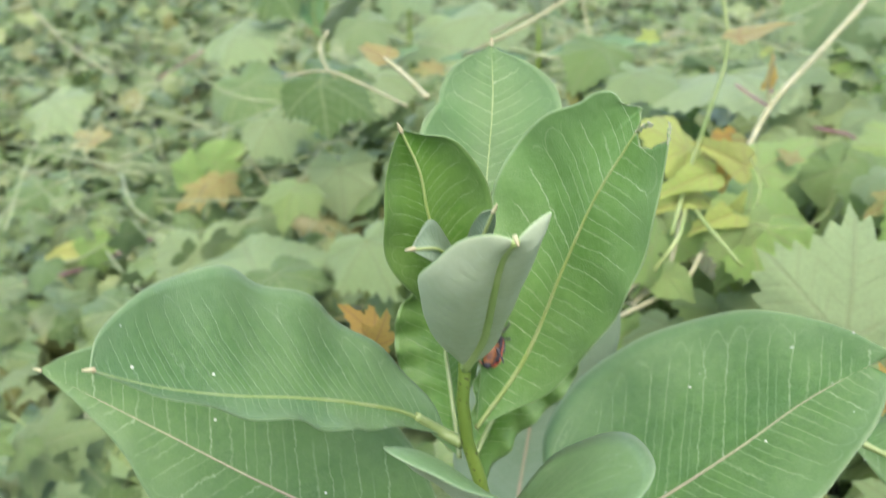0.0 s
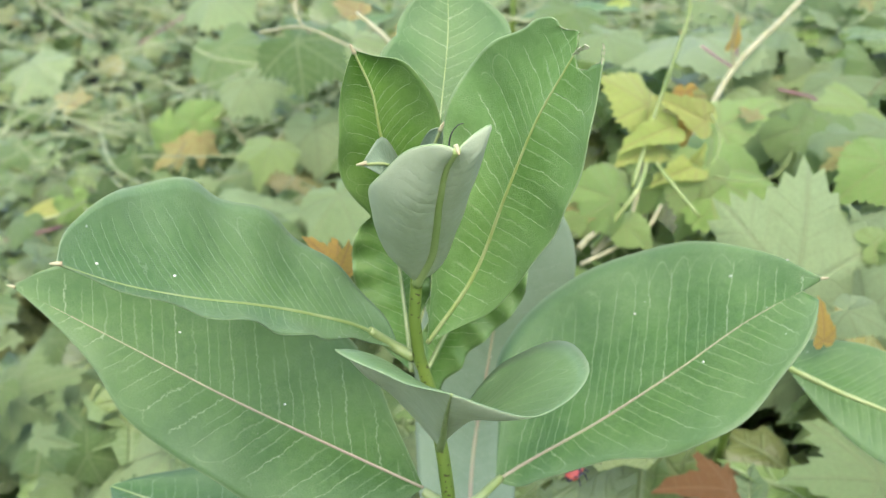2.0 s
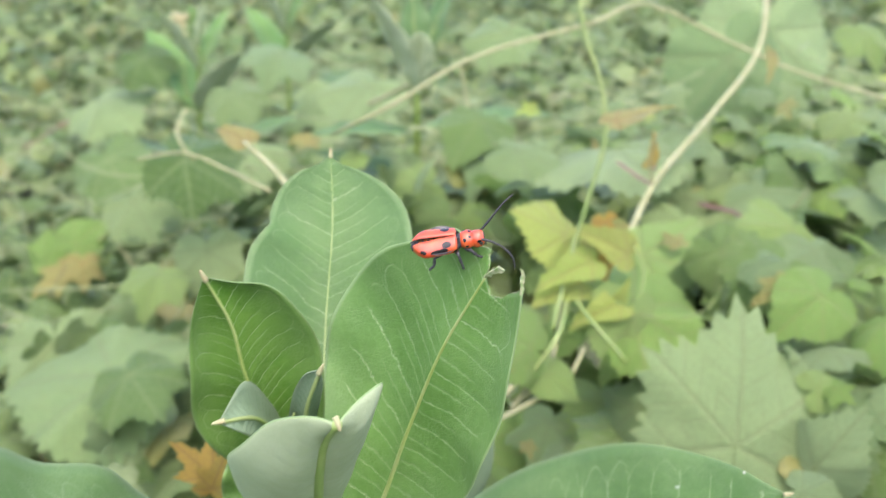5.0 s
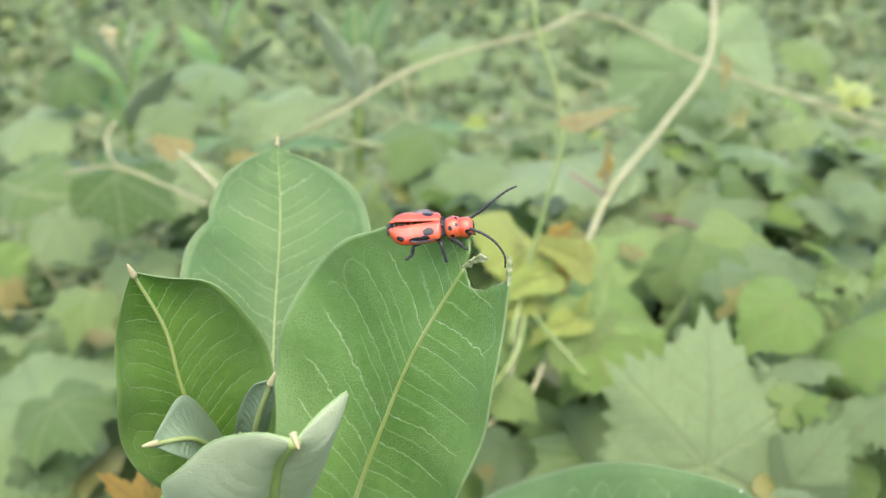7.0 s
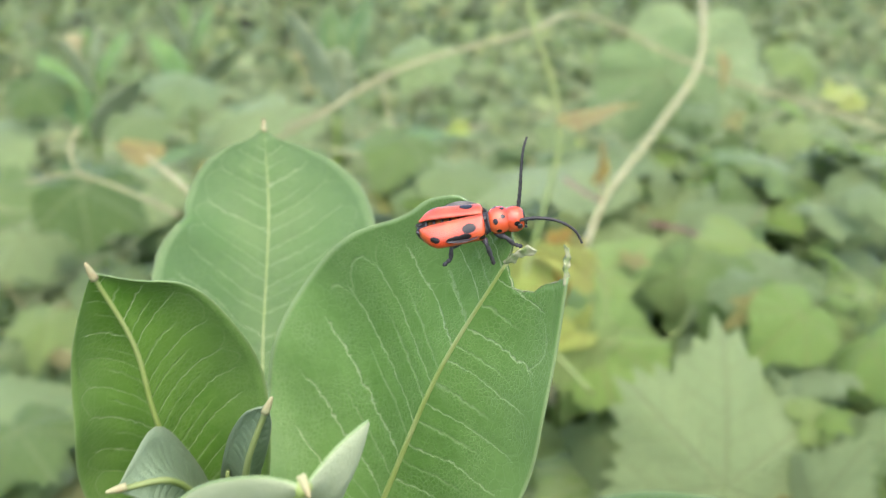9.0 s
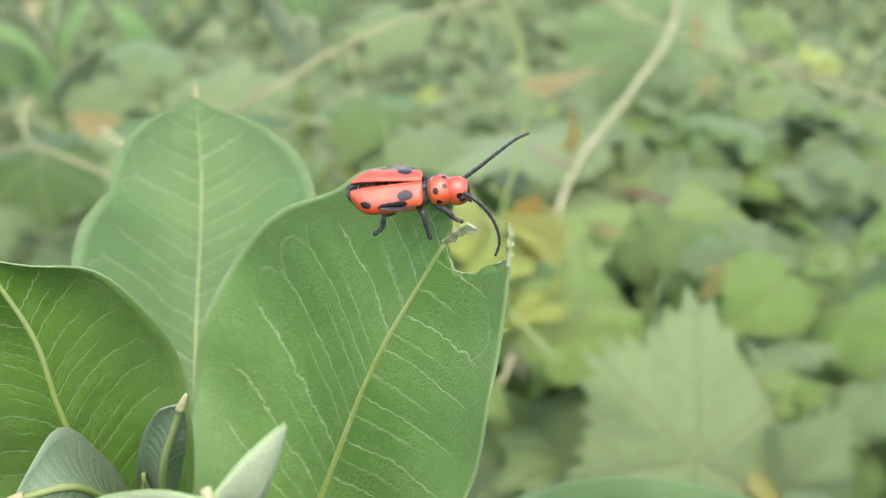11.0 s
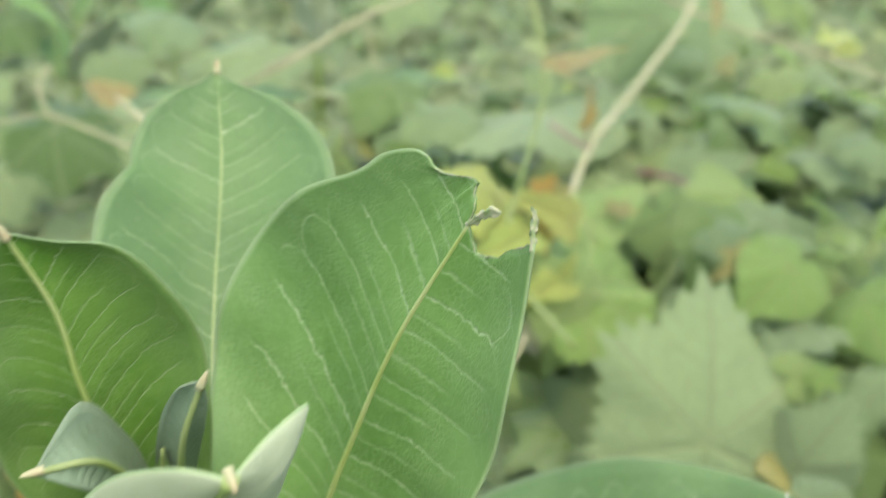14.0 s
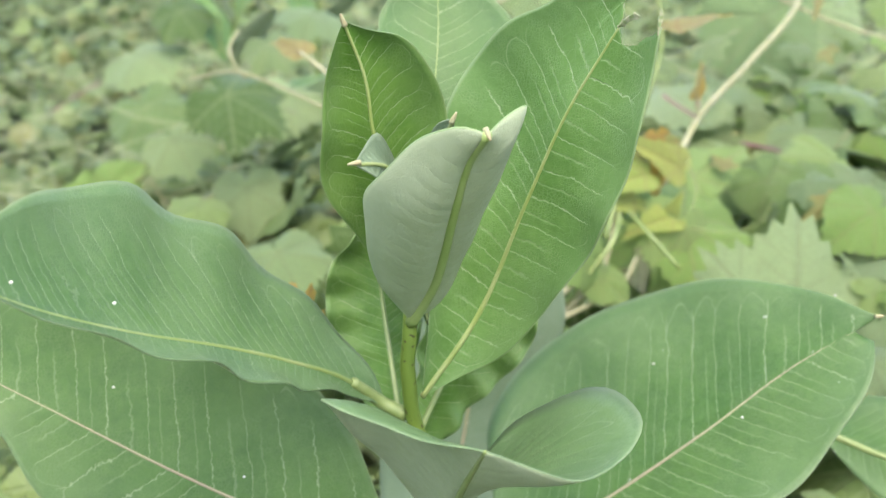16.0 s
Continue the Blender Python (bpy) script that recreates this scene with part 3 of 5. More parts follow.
    # folded front leaf, pale underside outwards
    milkweed_leaf(plant, [(0.008, 0.2475, 0.672), (0.0120, 0.2375, 0.6850), (0.0131, 0.2270, 0.6960), (0.014, 0.2150, 0.7090), (0.0156, 0.2066, 0.720), (0.0178, 0.2008, 0.7255)],
                  [(0.0130, 0.2450, 0.6770), (0.0195, 0.2350, 0.6960), (0.0230, 0.2250, 0.7120), (0.0252, 0.2130, 0.7250), (0.0252, 0.2085, 0.7291), (0.0215, 0.2045, 0.7280)],
                  [(0.0003, 0.2392, 0.6848), (-0.0027, 0.2250, 0.7020), (-0.0027, 0.2185, 0.7099), (0.0021, 0.211, 0.7178), (0.0091, 0.2045, 0.7249), (0.0140, 0.2015, 0.7265)],
                  LEAF_YOUNG, cup=0.25, wave=(0.0004, 4, 0), rib_r=(0.0015, 0.0009), rib_mat=RIB_PALE, label="small folded leaf with a pale downy underside")
    # long leaf that rises towards the viewer on the left, its front half curled down
    milkweed_leaf(plant, [(0.0030, 0.2515, 0.6495), (-0.0050, 0.2480, 0.6570), (-0.0189, 0.2355, 0.668), (-0.0305, 0.2219, 0.6771), (-0.045, 0.2038, 0.6879), (-0.0578, 0.1895, 0.6983), (-0.0658, 0.1818, 0.7056)],
                  [(-0.0060, 0.2440, 0.6560), (-0.0126, 0.2318, 0.6631), (-0.0204, 0.2166, 0.6714), (-0.0266, 0.2079, 0.6782), (-0.0354, 0.1986, 0.6851), (-0.0475, 0.1897, 0.6933), (-0.0587, 0.1845, 0.7006)],
                  [(-0.0004, 0.2560, 0.6560), (-0.0084, 0.2574, 0.666), (-0.0203, 0.2516, 0.6804), (-0.0325, 0.2436, 0.694), (-0.041, 0.2352, 0.7016), (-0.0489, 0.227, 0.7084), (-0.0583, 0.2105, 0.7123), (-0.0635, 0.1969, 0.7117), (-0.066, 0.1868, 0.709)],
                  LEAF_WAXY, cup=0.06, wave=(0.0014, 5, 0.5), ns=56, rib_r=(0.0007, 0.0003))
    stalk(plant, [(0.0075, 0.2495, 0.6480), (0.0030, 0.2515, 0.6495), (-0.0050, 0.2480, 0.6572)], (0.0018, 0.0015, 0.0012), RIB)
    # large lower leaf on the left
    milkweed_leaf(plant, [(0.010, 0.2525, 0.6021), (-0.0157, 0.256, 0.6133), (-0.0493, 0.259, 0.6294), (-0.0793, 0.263, 0.6448), (-0.1106, 0.2667, 0.6609)],
                  [(-0.0001, 0.250, 0.5950), (-0.0220, 0.246, 0.5915), (-0.0400, 0.245, 0.6000), (-0.0483, 0.246, 0.6064), (-0.0647, 0.248, 0.6165), (-0.0777, 0.251, 0.6278), (-0.0861, 0.256, 0.6399), (-0.0983, 0.262, 0.6514)],
                  [(0.0060, 0.2540, 0.6120), (0.0013, 0.256, 0.6225), (-0.0057, 0.262, 0.6381), (-0.0159, 0.266, 0.6490), (-0.0329, 0.269, 0.6568), (-0.0578, 0.271, 0.6655), (-0.0825, 0.271, 0.6690), (-0.0958, 0.270, 0.6668), (-0.1041, 0.269, 0.6640)],
                  rib_mat=RIB_PINK, cup=0.05, wave=(0.001, 4, 1.5), ns=56, rib_r=(0.00055, 0.00018))
    stalk(plant, [(0.0180, 0.2490, 0.5975), (0.010, 0.2525, 0.6010)], (0.0019, 0.0014), RIB)
    # large lower leaf on the right
    milkweed_leaf(plant, [(0.033, 0.2735, 0.5905), (0.0388, 0.276, 0.5932), (0.0649, 0.2749, 0.6123), (0.0883, 0.2755, 0.6306), (0.1095, 0.277, 0.6478), (0.1190, 0.2770, 0.6543), (0.1236, 0.2768, 0.6573)],
                  [(0.034, 0.292, 0.601), (0.035, 0.311, 0.6147), (0.0437, 0.3201, 0.6277), (0.0606, 0.3203, 0.6408), (0.0769, 0.3179, 0.6515), (0.0922, 0.311, 0.6584), (0.1079, 0.3, 0.6626), (0.1206, 0.2872, 0.6634), (0.1262, 0.2805, 0.6622), (0.1297, 0.2770, 0.6615)],
                  [(0.0400, 0.2710, 0.5900), (0.0474, 0.2685, 0.5950), (0.0673, 0.2626, 0.6056), (0.086, 0.2545, 0.6142), (0.0997, 0.252, 0.6229), (0.1126, 0.2565, 0.6358), (0.1226, 0.2625, 0.6477), (0.1269, 0.2700, 0.6540), (0.1283, 0.2745, 0.6557)],
                  rib_mat=RIB_PINK, closed=False, cup=0.05, wave=(0.0012, 4, 0), ns=56, rib_r=(0.0006, 0.00018), label="broad green leaf with a bitten tip")
    stalk(plant, [(0.0180, 0.2490, 0.5965), (0.0250, 0.2620, 0.5900), (0.0345, 0.2745, 0.5910)], (0.0019, 0.0016, 0.0014), RIB)
    # short boat-shaped leaf that points at the viewer
    milkweed_leaf(plant, [(0.0148, 0.246, 0.6205), (0.0155, 0.220, 0.640), (0.0162, 0.198, 0.660), (0.0172, 0.179, 0.677)],
                  [(0.0239, 0.236, 0.6439), (0.0313, 0.236, 0.6537), (0.0422, 0.226, 0.6652), (0.0484, 0.217, 0.669), (0.0508, 0.207, 0.6689), (0.0466, 0.198, 0.6661), (0.038, 0.190, 0.6653), (0.0271, 0.183, 0.6711)],
                  [(0.0062, 0.236, 0.6385), (-0.0010, 0.226, 0.6520), (-0.0085, 0.215, 0.6660), (-0.0105, 0.206, 0.6735), (-0.0030, 0.198, 0.6735), (0.0060, 0.190, 0.6735), (0.0120, 0.184, 0.6755)],
                  LEAF_WAXY, cup=(0.08, -0.16), wave=(0.0006, 4, 0), label="boat-shaped leaf with a pale underside")
    # pair behind the stem
    milkweed_leaf(plant, [(0.0065, 0.2520, 0.6420), (0.0040, 0.2660, 0.6560), (0.0015, 0.2760, 0.6720), (0.0000, 0.2790, 0.6880)],
                  [(-0.0040, 0.2650, 0.6460), (-0.0100, 0.2730, 0.6560), (-0.0117, 0.2750, 0.6655), (-0.0108, 0.2750, 0.6745), (-0.0062, 0.2750, 0.6810)],
                  [(0.0080, 0.2640, 0.6500), (0.0120, 0.2740, 0.6600), (0.0120, 0.2780, 0.6720), (0.0070, 0.2790, 0.6830)],
                  LEAF_DEEP, cup=0.15, wave=(0.0022, 7, 0.3), rib_r=(0.0008, 0.0003))
    milkweed_leaf(plant, [(0.0100, 0.2520, 0.6400), (0.0170, 0.2630, 0.6500), (0.0260, 0.2700, 0.6640), (0.0370, 0.2740, 0.6820)],
                  [(0.0100, 0.2620, 0.6500), (0.0130, 0.2700, 0.6640), (0.0200, 0.2750, 0.6780), (0.0300, 0.2760, 0.6850)],
                  [(0.0130, 0.2580, 0.6310), (0.0185, 0.2630, 0.6350), (0.0250, 0.2650, 0.6430), (0.0325, 0.2660, 0.6500), (0.0390, 0.2670, 0.6590), (0.0400, 0.2690, 0.6680)],
                  LEAF_DEEP, cup=0.12, wave=(0.0022, 7, 1.0), rib_r=(0.0008, 0.0003))
    # long pale leaf that stands behind the stem
    milkweed_leaf(plant, [(0.0230, 0.2700, 0.5000), (0.0264, 0.3300, 0.5150), (0.0290, 0.3650, 0.5450), (0.0340, 0.3740, 0.5770), (0.0375, 0.3750, 0.6030), (0.0450, 0.3760, 0.6340), (0.0520, 0.3770, 0.6550)],
                  [(0.0420, 0.3300, 0.5200), (0.0480, 0.3680, 0.5500), (0.0520, 0.3740, 0.5850), (0.0600, 0.3750, 0.6000), (0.0667, 0.3750, 0.6139), (0.0675, 0.3750, 0.6237), (0.0642, 0.3750, 0.6379), (0.0564, 0.3760, 0.6500)],
                  [(0.0100, 0.3300, 0.5200), (0.0050, 0.3680, 0.5500), (0.0060, 0.3760, 0.5900), (0.0150, 0.3780, 0.6200), (0.0350, 0.3780, 0.6480)],
                  LEAF_TOP, LEAF_GREY, RIB_PINK, cup=0.05, wave=(0.001, 4, 2), label="large greyish leaf behind the stem")
    stalk(plant, [(0.0225, 0.2520, 0.4950), (0.0230, 0.2700, 0.5000)], (0.0019, 0.0015), RIB)
    # leaf below, seen at the lower edge
    simple_leaf(plant, (0.021, 0.250, 0.550), (-0.85, 0.35), 14, 0.135, 0.062, 0.10)
    simple_leaf(plant, (0.024, 0.252, 0.470), (0.9, 0.3), 10, 0.13, 0.06, 0.12)
    simple_leaf(plant, (0.024, 0.252, 0.450), (-0.7, 0.7), 5, 0.13, 0.06, 0.15)
    # unfolding leaves at the growing point
    milkweed_leaf(plant, [(0.0070, 0.2440, 0.690), (0.0051, 0.2355, 0.7050), (0.0009, 0.2285, 0.7126), (-0.0047, 0.2243, 0.7138)],
                  [(0.0040, 0.2400, 0.6960), (0.0035, 0.2320, 0.7050), (-0.0005, 0.2255, 0.7110)],
                  [(0.0068, 0.2440, 0.6980), (0.0035, 0.2390, 0.7110), (-0.0006, 0.2330, 0.7180), (-0.0030, 0.2280, 0.7160)],
                  LEAF_GREY, cup=0.15, ns=24, nu=5, rib_r=(0.0007, 0.0004))
    milkweed_leaf(plant, [(0.0095, 0.2440, 0.690), (0.0105, 0.2370, 0.7030), (0.0115, 0.2320, 0.7130), (0.0143, 0.2291, 0.7218)],
                  [(0.0075, 0.2430, 0.6990), (0.0078, 0.2370, 0.7100), (0.0100, 0.2325, 0.7180), (0.0120, 0.2300, 0.7210)],
                  [(0.0115, 0.2430, 0.6990), (0.0130, 0.2370, 0.7080), (0.0142, 0.2320, 0.7150), (0.0147, 0.2300, 0.7190)],
                  LEAF_GREY, cup=0.2, ns=24, nu=5, rib_r=(0.0007, 0.0004))
    milkweed_leaf(plant, [(0.0080, 0.2445, 0.688), (0.0078, 0.2400, 0.6980), (0.0085, 0.2365, 0.7090)],
                  [(0.0060, 0.2430, 0.6940), (0.0062, 0.2400, 0.7010), (0.0075, 0.2375, 0.7060)],
                  [(0.0095, 0.2430, 0.6940), (0.0098, 0.2390, 0.7010), (0.0092, 0.2370, 0.7060)],
                  LEAF_YOUNG, cup=0.2, ns=20, nu=4, rib_r=(0.0005, 0.0003))
    # dry cream points at the tips
    for at, way in (((0.0157, 0.3105, 0.743), (0, 0.2, 1)), ((-0.007, 0.2335, 0.7395), (-0.4, -0.2, 1)), ((0.0178, 0.2008, 0.7255), (0.3, -0.7, -0.6)), ((-0.0045, 0.2243, 0.714), (-1, -0.3, -0.1)),
                    ((0.0143, 0.2291, 0.7218), (0.4, -0.2, 1)), ((-0.0658, 0.1818, 0.7056), (-1, -0.5, 0.2)), ((0.1297, 0.2770, 0.6615), (1, 0, 0.1)), ((-0.1106, 0.2666, 0.6609), (-1, 0, 0.3))):
        p, d = np.array(at), np.array(way, float) / np.linalg.norm(way)
        tube("leaf_point", [p - d * 0.001, p + d * 0.0005, p + d * 0.0016], (0.0006, 0.0005, 0.0002), TIPS, plant, 6, 8)
    # white specks on the blades
    for at in ((0.0775, 0.2965, 0.6395), (0.1195, 0.2815, 0.6655), (0.0945, 0.2700, 0.6365), (-0.0595, 0.1880, 0.7030), (-0.0465, 0.2020, 0.6940), (-0.058, 0.2480, 0.6560), (-0.030, 0.2500, 0.6320)):
        blob("white_speck", at, (0.00038, 0.00030, 0.0003), WHITE, plant, 2.0, 6, 8)
    # chewed strands left standing at the eaten tip
    rnd = random.Random(9)
    for x0, y0, z0, x1, y1, z1, wide in ((0.0452, 0.2292, 0.7400, 0.0480, 0.2258, 0.7428, 0.00042), (0.0509, 0.2201, 0.7398, 0.0511, 0.2202, 0.7445, 0.00035)):
        steps = [(x0 + (x1 - x0) * f, y0 + (y1 - y0) * f, z0 + (z1 - z0) * f) for f in (0, 0.25, 0.5, 0.75, 1)]
        sides = [[(x + k * wide * rnd.uniform(0.3, 1.5), y - wide * rnd.uniform(-0.5, 0.5), z - k * wide * rnd.uniform(0.2, 1.3)) for x, y, z in steps[1:]] for k in (-1, 1)]
        milkweed_leaf(plant, steps, sides[0], sides[1], CHEWED, CHEWED, CHEWED, wave=(0.0003, 4, 1.0), ns=24, nu=4, rib_r=(0.0003, 0.00015), label="ragged chewed strand")
    # pale ragged margin of the eaten notch
    edge = [eaten.data.vertices[79 * 53 + j].co for j in range(0, 53)]
    notch = Vector((0.0440, 0.2310, 0.7390))
    margin = tube("chewed_margin", [tuple(c - notch) for c in edge], [rnd.choice((0.00003, 0.00005, 0.00008, 0.00015)) for _ in range(90)], CHEWED, plant, 110, 5)
    margin.location = notch
    return margin


# the lens stays focused on the eaten leaf
cam.data.dof.focus_object = main_milkweed()


def young_milkweed(x, y, top, lean, pairs, label, seed):
    rnd = random.Random(seed)
    plant = tagged(new("milkweed_plant"), label, "plant", "milkweed plants")
    path = [(x - lean[0], y - lean[1], 0.0), (x - 0.4 * lean[0], y - 0.4 * lean[1], top * 0.5), (x, y, top)]
    tube("stem", path, (0.0036, 0.003, 0.0018), STEM, plant, 24, 10)
    curve = spline(path, 101)
    for k, (frac, turn, elev, length, width) in enumerate(pairs):
        p = curve[int(frac * 100)]
        for side in (0, math.pi):
            a = radians(turn) + side + rnd.uniform(-0.15, 0.15)
            simple_leaf(plant, tuple(p), (math.cos(a), math.sin(a)), elev + rnd.uniform(-6, 6), length * rnd.uniform(0.9, 1.1), width, 0.12, LEAF_YOUNG if elev > 45 else LEAF_WAXY)
    return plant


PAIRS = [(0.62, 25, 10, 0.11, 0.055), (0.72, 150, 20, 0.12, 0.06), (0.82, 20, 32, 0.11, 0.05), (0.90, 145, 48, 0.10, 0.042), (0.96, 30, 66, 0.08, 0.028), (0.99, 140, 78, 0.05, 0.014)]
bud = tagged(new("milkweed_plant"), "young milkweed with a folded pale bud of leaves", "plant", "milkweed plants")
tube("stem", [(0.080, 0.875, 0.0), (0.073, 0.882, 0.4), (0.070, 0.885, 0.655)], (0.0036, 0.003, 0.0020), STEM, bud, 24, 10)
for z, az, elev, length, width, top in ((0.640, (-0.55, -0.25), 66, 0.092, 0.040, LEAF_WAXY), (0.645, (0.12, -1.0), 72, 0.052, 0.026, LEAF_GREY), (0.650, (0.5, 0.3), 68, 0.085, 0.028, LEAF_WAXY),
                                        (0.648, (-0.1, 0.6), 80, 0.075, 0.026, LEAF_WAXY), (0.612, (1.0, 0.1), 10, 0.110, 0.046, LEAF_WAXY), (0.608, (-1.0, -0.1), 8, 0.080, 0.044, LEAF_TOP),
                                        (0.560, (0.9, -0.4), 14, 0.105, 0.055, LEAF_TOP), (0.565, (-0.9, 0.3), 22, 0.090, 0.046, LEAF_TOP)):
    simple_leaf(bud, (0.070, 0.885, z), az, elev, length, width, 0.10, top)
young_milkweed(-0.118, 1.10, 0.645, (0.02, 0.02), PAIRS, "milkweed plant standing among the vines", 5)
young_milkweed(-0.050, 1.34, 0.64, (-0.01, 0.02), PAIRS, "milkweed plant far back among the vines", 8)
sprout = tagged(new("milkweed_plant"), "low milkweed shoot with one broad grey-green leaf", "plant", "milkweed plants")
tube("stem", [(0.165, 0.56, 0.0), (0.155, 0.48, 0.4), (0.141, 0.37, 0.575), (0.1385, 0.3400, 0.600)], (0.003, 0.0028, 0.0016), STEM, sprout, 24, 10)
milkweed_leaf(sprout, [(0.1399, 0.330, 0.6029), (0.155, 0.315, 0.601), (0.1728, 0.300, 0.599), (0.190, 0.285, 0.592)],
              [(0.1483, 0.340, 0.6078), (0.160, 0.335, 0.611), (0.1750, 0.320, 0.6123), (0.187, 0.300, 0.602)],
              [(0.145, 0.318, 0.598), (0.1514, 0.305, 0.593), (0.165, 0.288, 0.588), (0.182, 0.280, 0.588)], LEAF_TOP, cup=0.05, ns=28, nu=6)
stalk(sprout, [(0.1385, 0.340, 0.600), (0.1399, 0.330, 0.6029)], (0.0015, 0.0012), RIB)


# ---- vines ----
SHAPES = {}


def shaped_leaf(lobes, mat, parent):
    key = (str(lobes), mat.name)
    if key not in SHAPES:
        narrow = lobes is OVATE or lobes is YOUNG
        v, u, f = vine_leaf_data(72, lobes, 0.09 if lobes is HEART else 0.13, 6, 0.22 if narrow else 0.36, len(SHAPES) + 40, 0.12 if narrow else -0.05)
        ob = mesh_object("leaf", v, f, [mat], parent, u)
        SHAPES[key] = ob.data
        return ob
    ob = new("leaf", SHAPES[key])
    ob.parent = parent
    return ob


climber = tagged(new("wild_vine"), "wild vine with broad toothed leaves and straw-coloured stems", "vine")
creeper = tagged(new("wild_vine"), "creeping vine with young yellow and bronze leaves", "vine")


def leaf(lobes, mat, at, tip, size, face):
    if at[0] < 0.03 and mat is VINE_NEAR:
        mat = VINE_DEEP
    elif at[1] > 0.54 and mat is VINE_YELLOWISH:
        mat = VINE_NEAR
    ob = shaped_leaf(lobes, mat, climber if at[0] > 0.03 else creeper)
    if at[1] > (0.62 if at[0] < 0.03 else 0.54):
        size *= 0.72
    ob.matrix_basis = turn_to(tip, face, size * (0.95 if mat in (VINE_NEAR, VINE_DEEP, VINE_PALE) else 0.82), at)
    if size > 0.03 and lobes is not OVATE:
        end = Vector(at)
        back = end - Vector(tip).normalized() * size * 0.25 + Vector((0.004, 0.01, -size * 0.45))
        tube("leaf_stalk", [tuple(back), tuple((end + back) / 2 + Vector((0, 0.002, 0.004))), at], (0.0011, 0.0009), GREEN_STEM, ob.parent, 8, 6)


def runner(pts, radii, mat):
    tube("stem", pts, radii, mat, climber if pts[0][0] > 0.03 else creeper, 30, 8)


def vines():
    runner([(0.345, 0.920, 0.718), (0.315, 0.840, 0.683), (0.248, 0.740, 0.651), (0.193, 0.658, 0.631), (0.164, 0.600, 0.615), (0.128, 0.550, 0.582), (0.092, 0.500, 0.578)], (.0021,.0018), STRAW)
    runner([(0.010, 0.720, 0.650), (0.040, 0.700, 0.669), (0.091, 0.740, 0.690), (0.183, 0.800, 0.705), (0.235, 0.850, 0.711), (0.290, 0.850, 0.687), (0.336, 0.820, 0.668), (0.384, 0.800, 0.655), (0.444, 0.780, 0.635)], (.0012,.0013,.0011), STRAW)
    runner([(0.130, 0.580, 0.758), (0.131, 0.570, 0.735), (0.139, 0.565, 0.712), (0.142, 0.560, 0.691), (0.133, 0.550, 0.657), (0.125, 0.545, 0.631), (0.113, 0.520, 0.603)], (.0009,.0011,.0013), GREEN_STEM)
    runner([(0.092, 0.500, 0.578), (0.111, 0.500, 0.607), (0.126, 0.545, 0.611), (0.129, 0.520, 0.610), (0.144, 0.500, 0.595)], (.0012,.0010), GREEN_STEM)
    runner([(-0.101, 0.680, 0.646), (-0.071, 0.660, 0.654), (-0.047, 0.640, 0.650), (-0.022, 0.620, 0.643)], (.0008,.0010), STRAW)
    runner([(-0.072, 0.680, 0.674), (-0.076, 0.670, 0.667), (-0.072, 0.660, 0.657), (-0.066, 0.660, 0.650)], (.0008,.0007), STRAW)
    runner([(-0.033, 0.600, 0.675), (-0.021, 0.580, 0.670), (-0.009, 0.550, 0.666)], (.0013,.0015), STRAW)
    runner([(-0.110, 0.860, 0.581), (-0.144, 0.880, 0.553), (-0.187, 0.900, 0.515), (-0.219, 0.920, 0.483)], (.0016,.0022), GREEN_STEM)
    runner([(-0.167, 0.900, 0.526), (-0.141, 0.900, 0.480), (-0.121, 0.900, 0.430)], (.0008,.0008), STRAW)
    runner([(-0.163, 0.900, 0.520), (-0.150, 0.900, 0.500), (-0.128, 0.900, 0.449)], (.0006,.0006), STRAW)
    runner([(-0.219, 0.920, 0.483), (-0.229, 0.900, 0.465), (-0.235, 0.880, 0.452)], (.0007,.0007), STRAW)
    runner([(-0.413, 0.900, 0.402), (-0.316, 0.900, 0.426), (-0.245, 0.920, 0.450), (-0.180, 0.920, 0.455), (-0.112, 0.950, 0.454)], (.0014,.0016), PURPLE_STEM)
    runner([(-0.235, 0.530, 0.393), (-0.207, 0.540, 0.428), (-0.188, 0.560, 0.461)], (.0009,.0007), GREEN_STEM)
    runner([(-0.269, 0.600, 0.455), (-0.236, 0.580, 0.443), (-0.228, 0.570, 0.440)], (.0006,.0006), GREEN_STEM)
    runner([(0.182, 0.700, 0.632), (0.201, 0.690, 0.625), (0.204, 0.700, 0.647)], (.0008,.0008), PURPLE_STEM)
    runner([(0.235, 0.700, 0.608), (0.257, 0.680, 0.605), (0.261, 0.660, 0.593)], (.0010,.0010), PURPLE_STEM)
    runner([(0.351, 0.750, 0.550), (0.399, 0.800, 0.556), (0.486, 0.900, 0.573)], (.0012,.0012), STRAW)
    runner([(0.035, 0.950, 0.619), (0.062, 0.930, 0.636), (0.091, 0.900, 0.657)], (.0016,.0016), STRAW)
    runner([(0.104, 0.900, 0.660), (0.110, 0.880, 0.628), (0.116, 0.860, 0.610)], (.0009,.0009), STRAW)
    runner([(-0.163, 0.900, 0.520), (-0.095, 0.850, 0.537), (-0.043, 0.800, 0.554)], (.0008,.0008), GREEN_STEM)
    runner([(-0.383, 1.300, 0.446), (-0.225, 1.200, 0.499), (-0.173, 1.100, 0.519)], (.0009,.0009), GREEN_STEM)
    runner([(-0.586, 1.600, 0.522), (-0.503, 1.500, 0.488), (-0.424, 1.400, 0.480)], (.0012,.0012), STRAW)
    runner([(-0.368, 1.400, 0.473), (-0.308, 1.400, 0.509)], (.0014,.0014), PURPLE_STEM)
    runner([(0.099, 0.500, 0.591), (0.089, 0.490, 0.588), (0.081, 0.470, 0.590)], (.0015,.0016), STRAW)
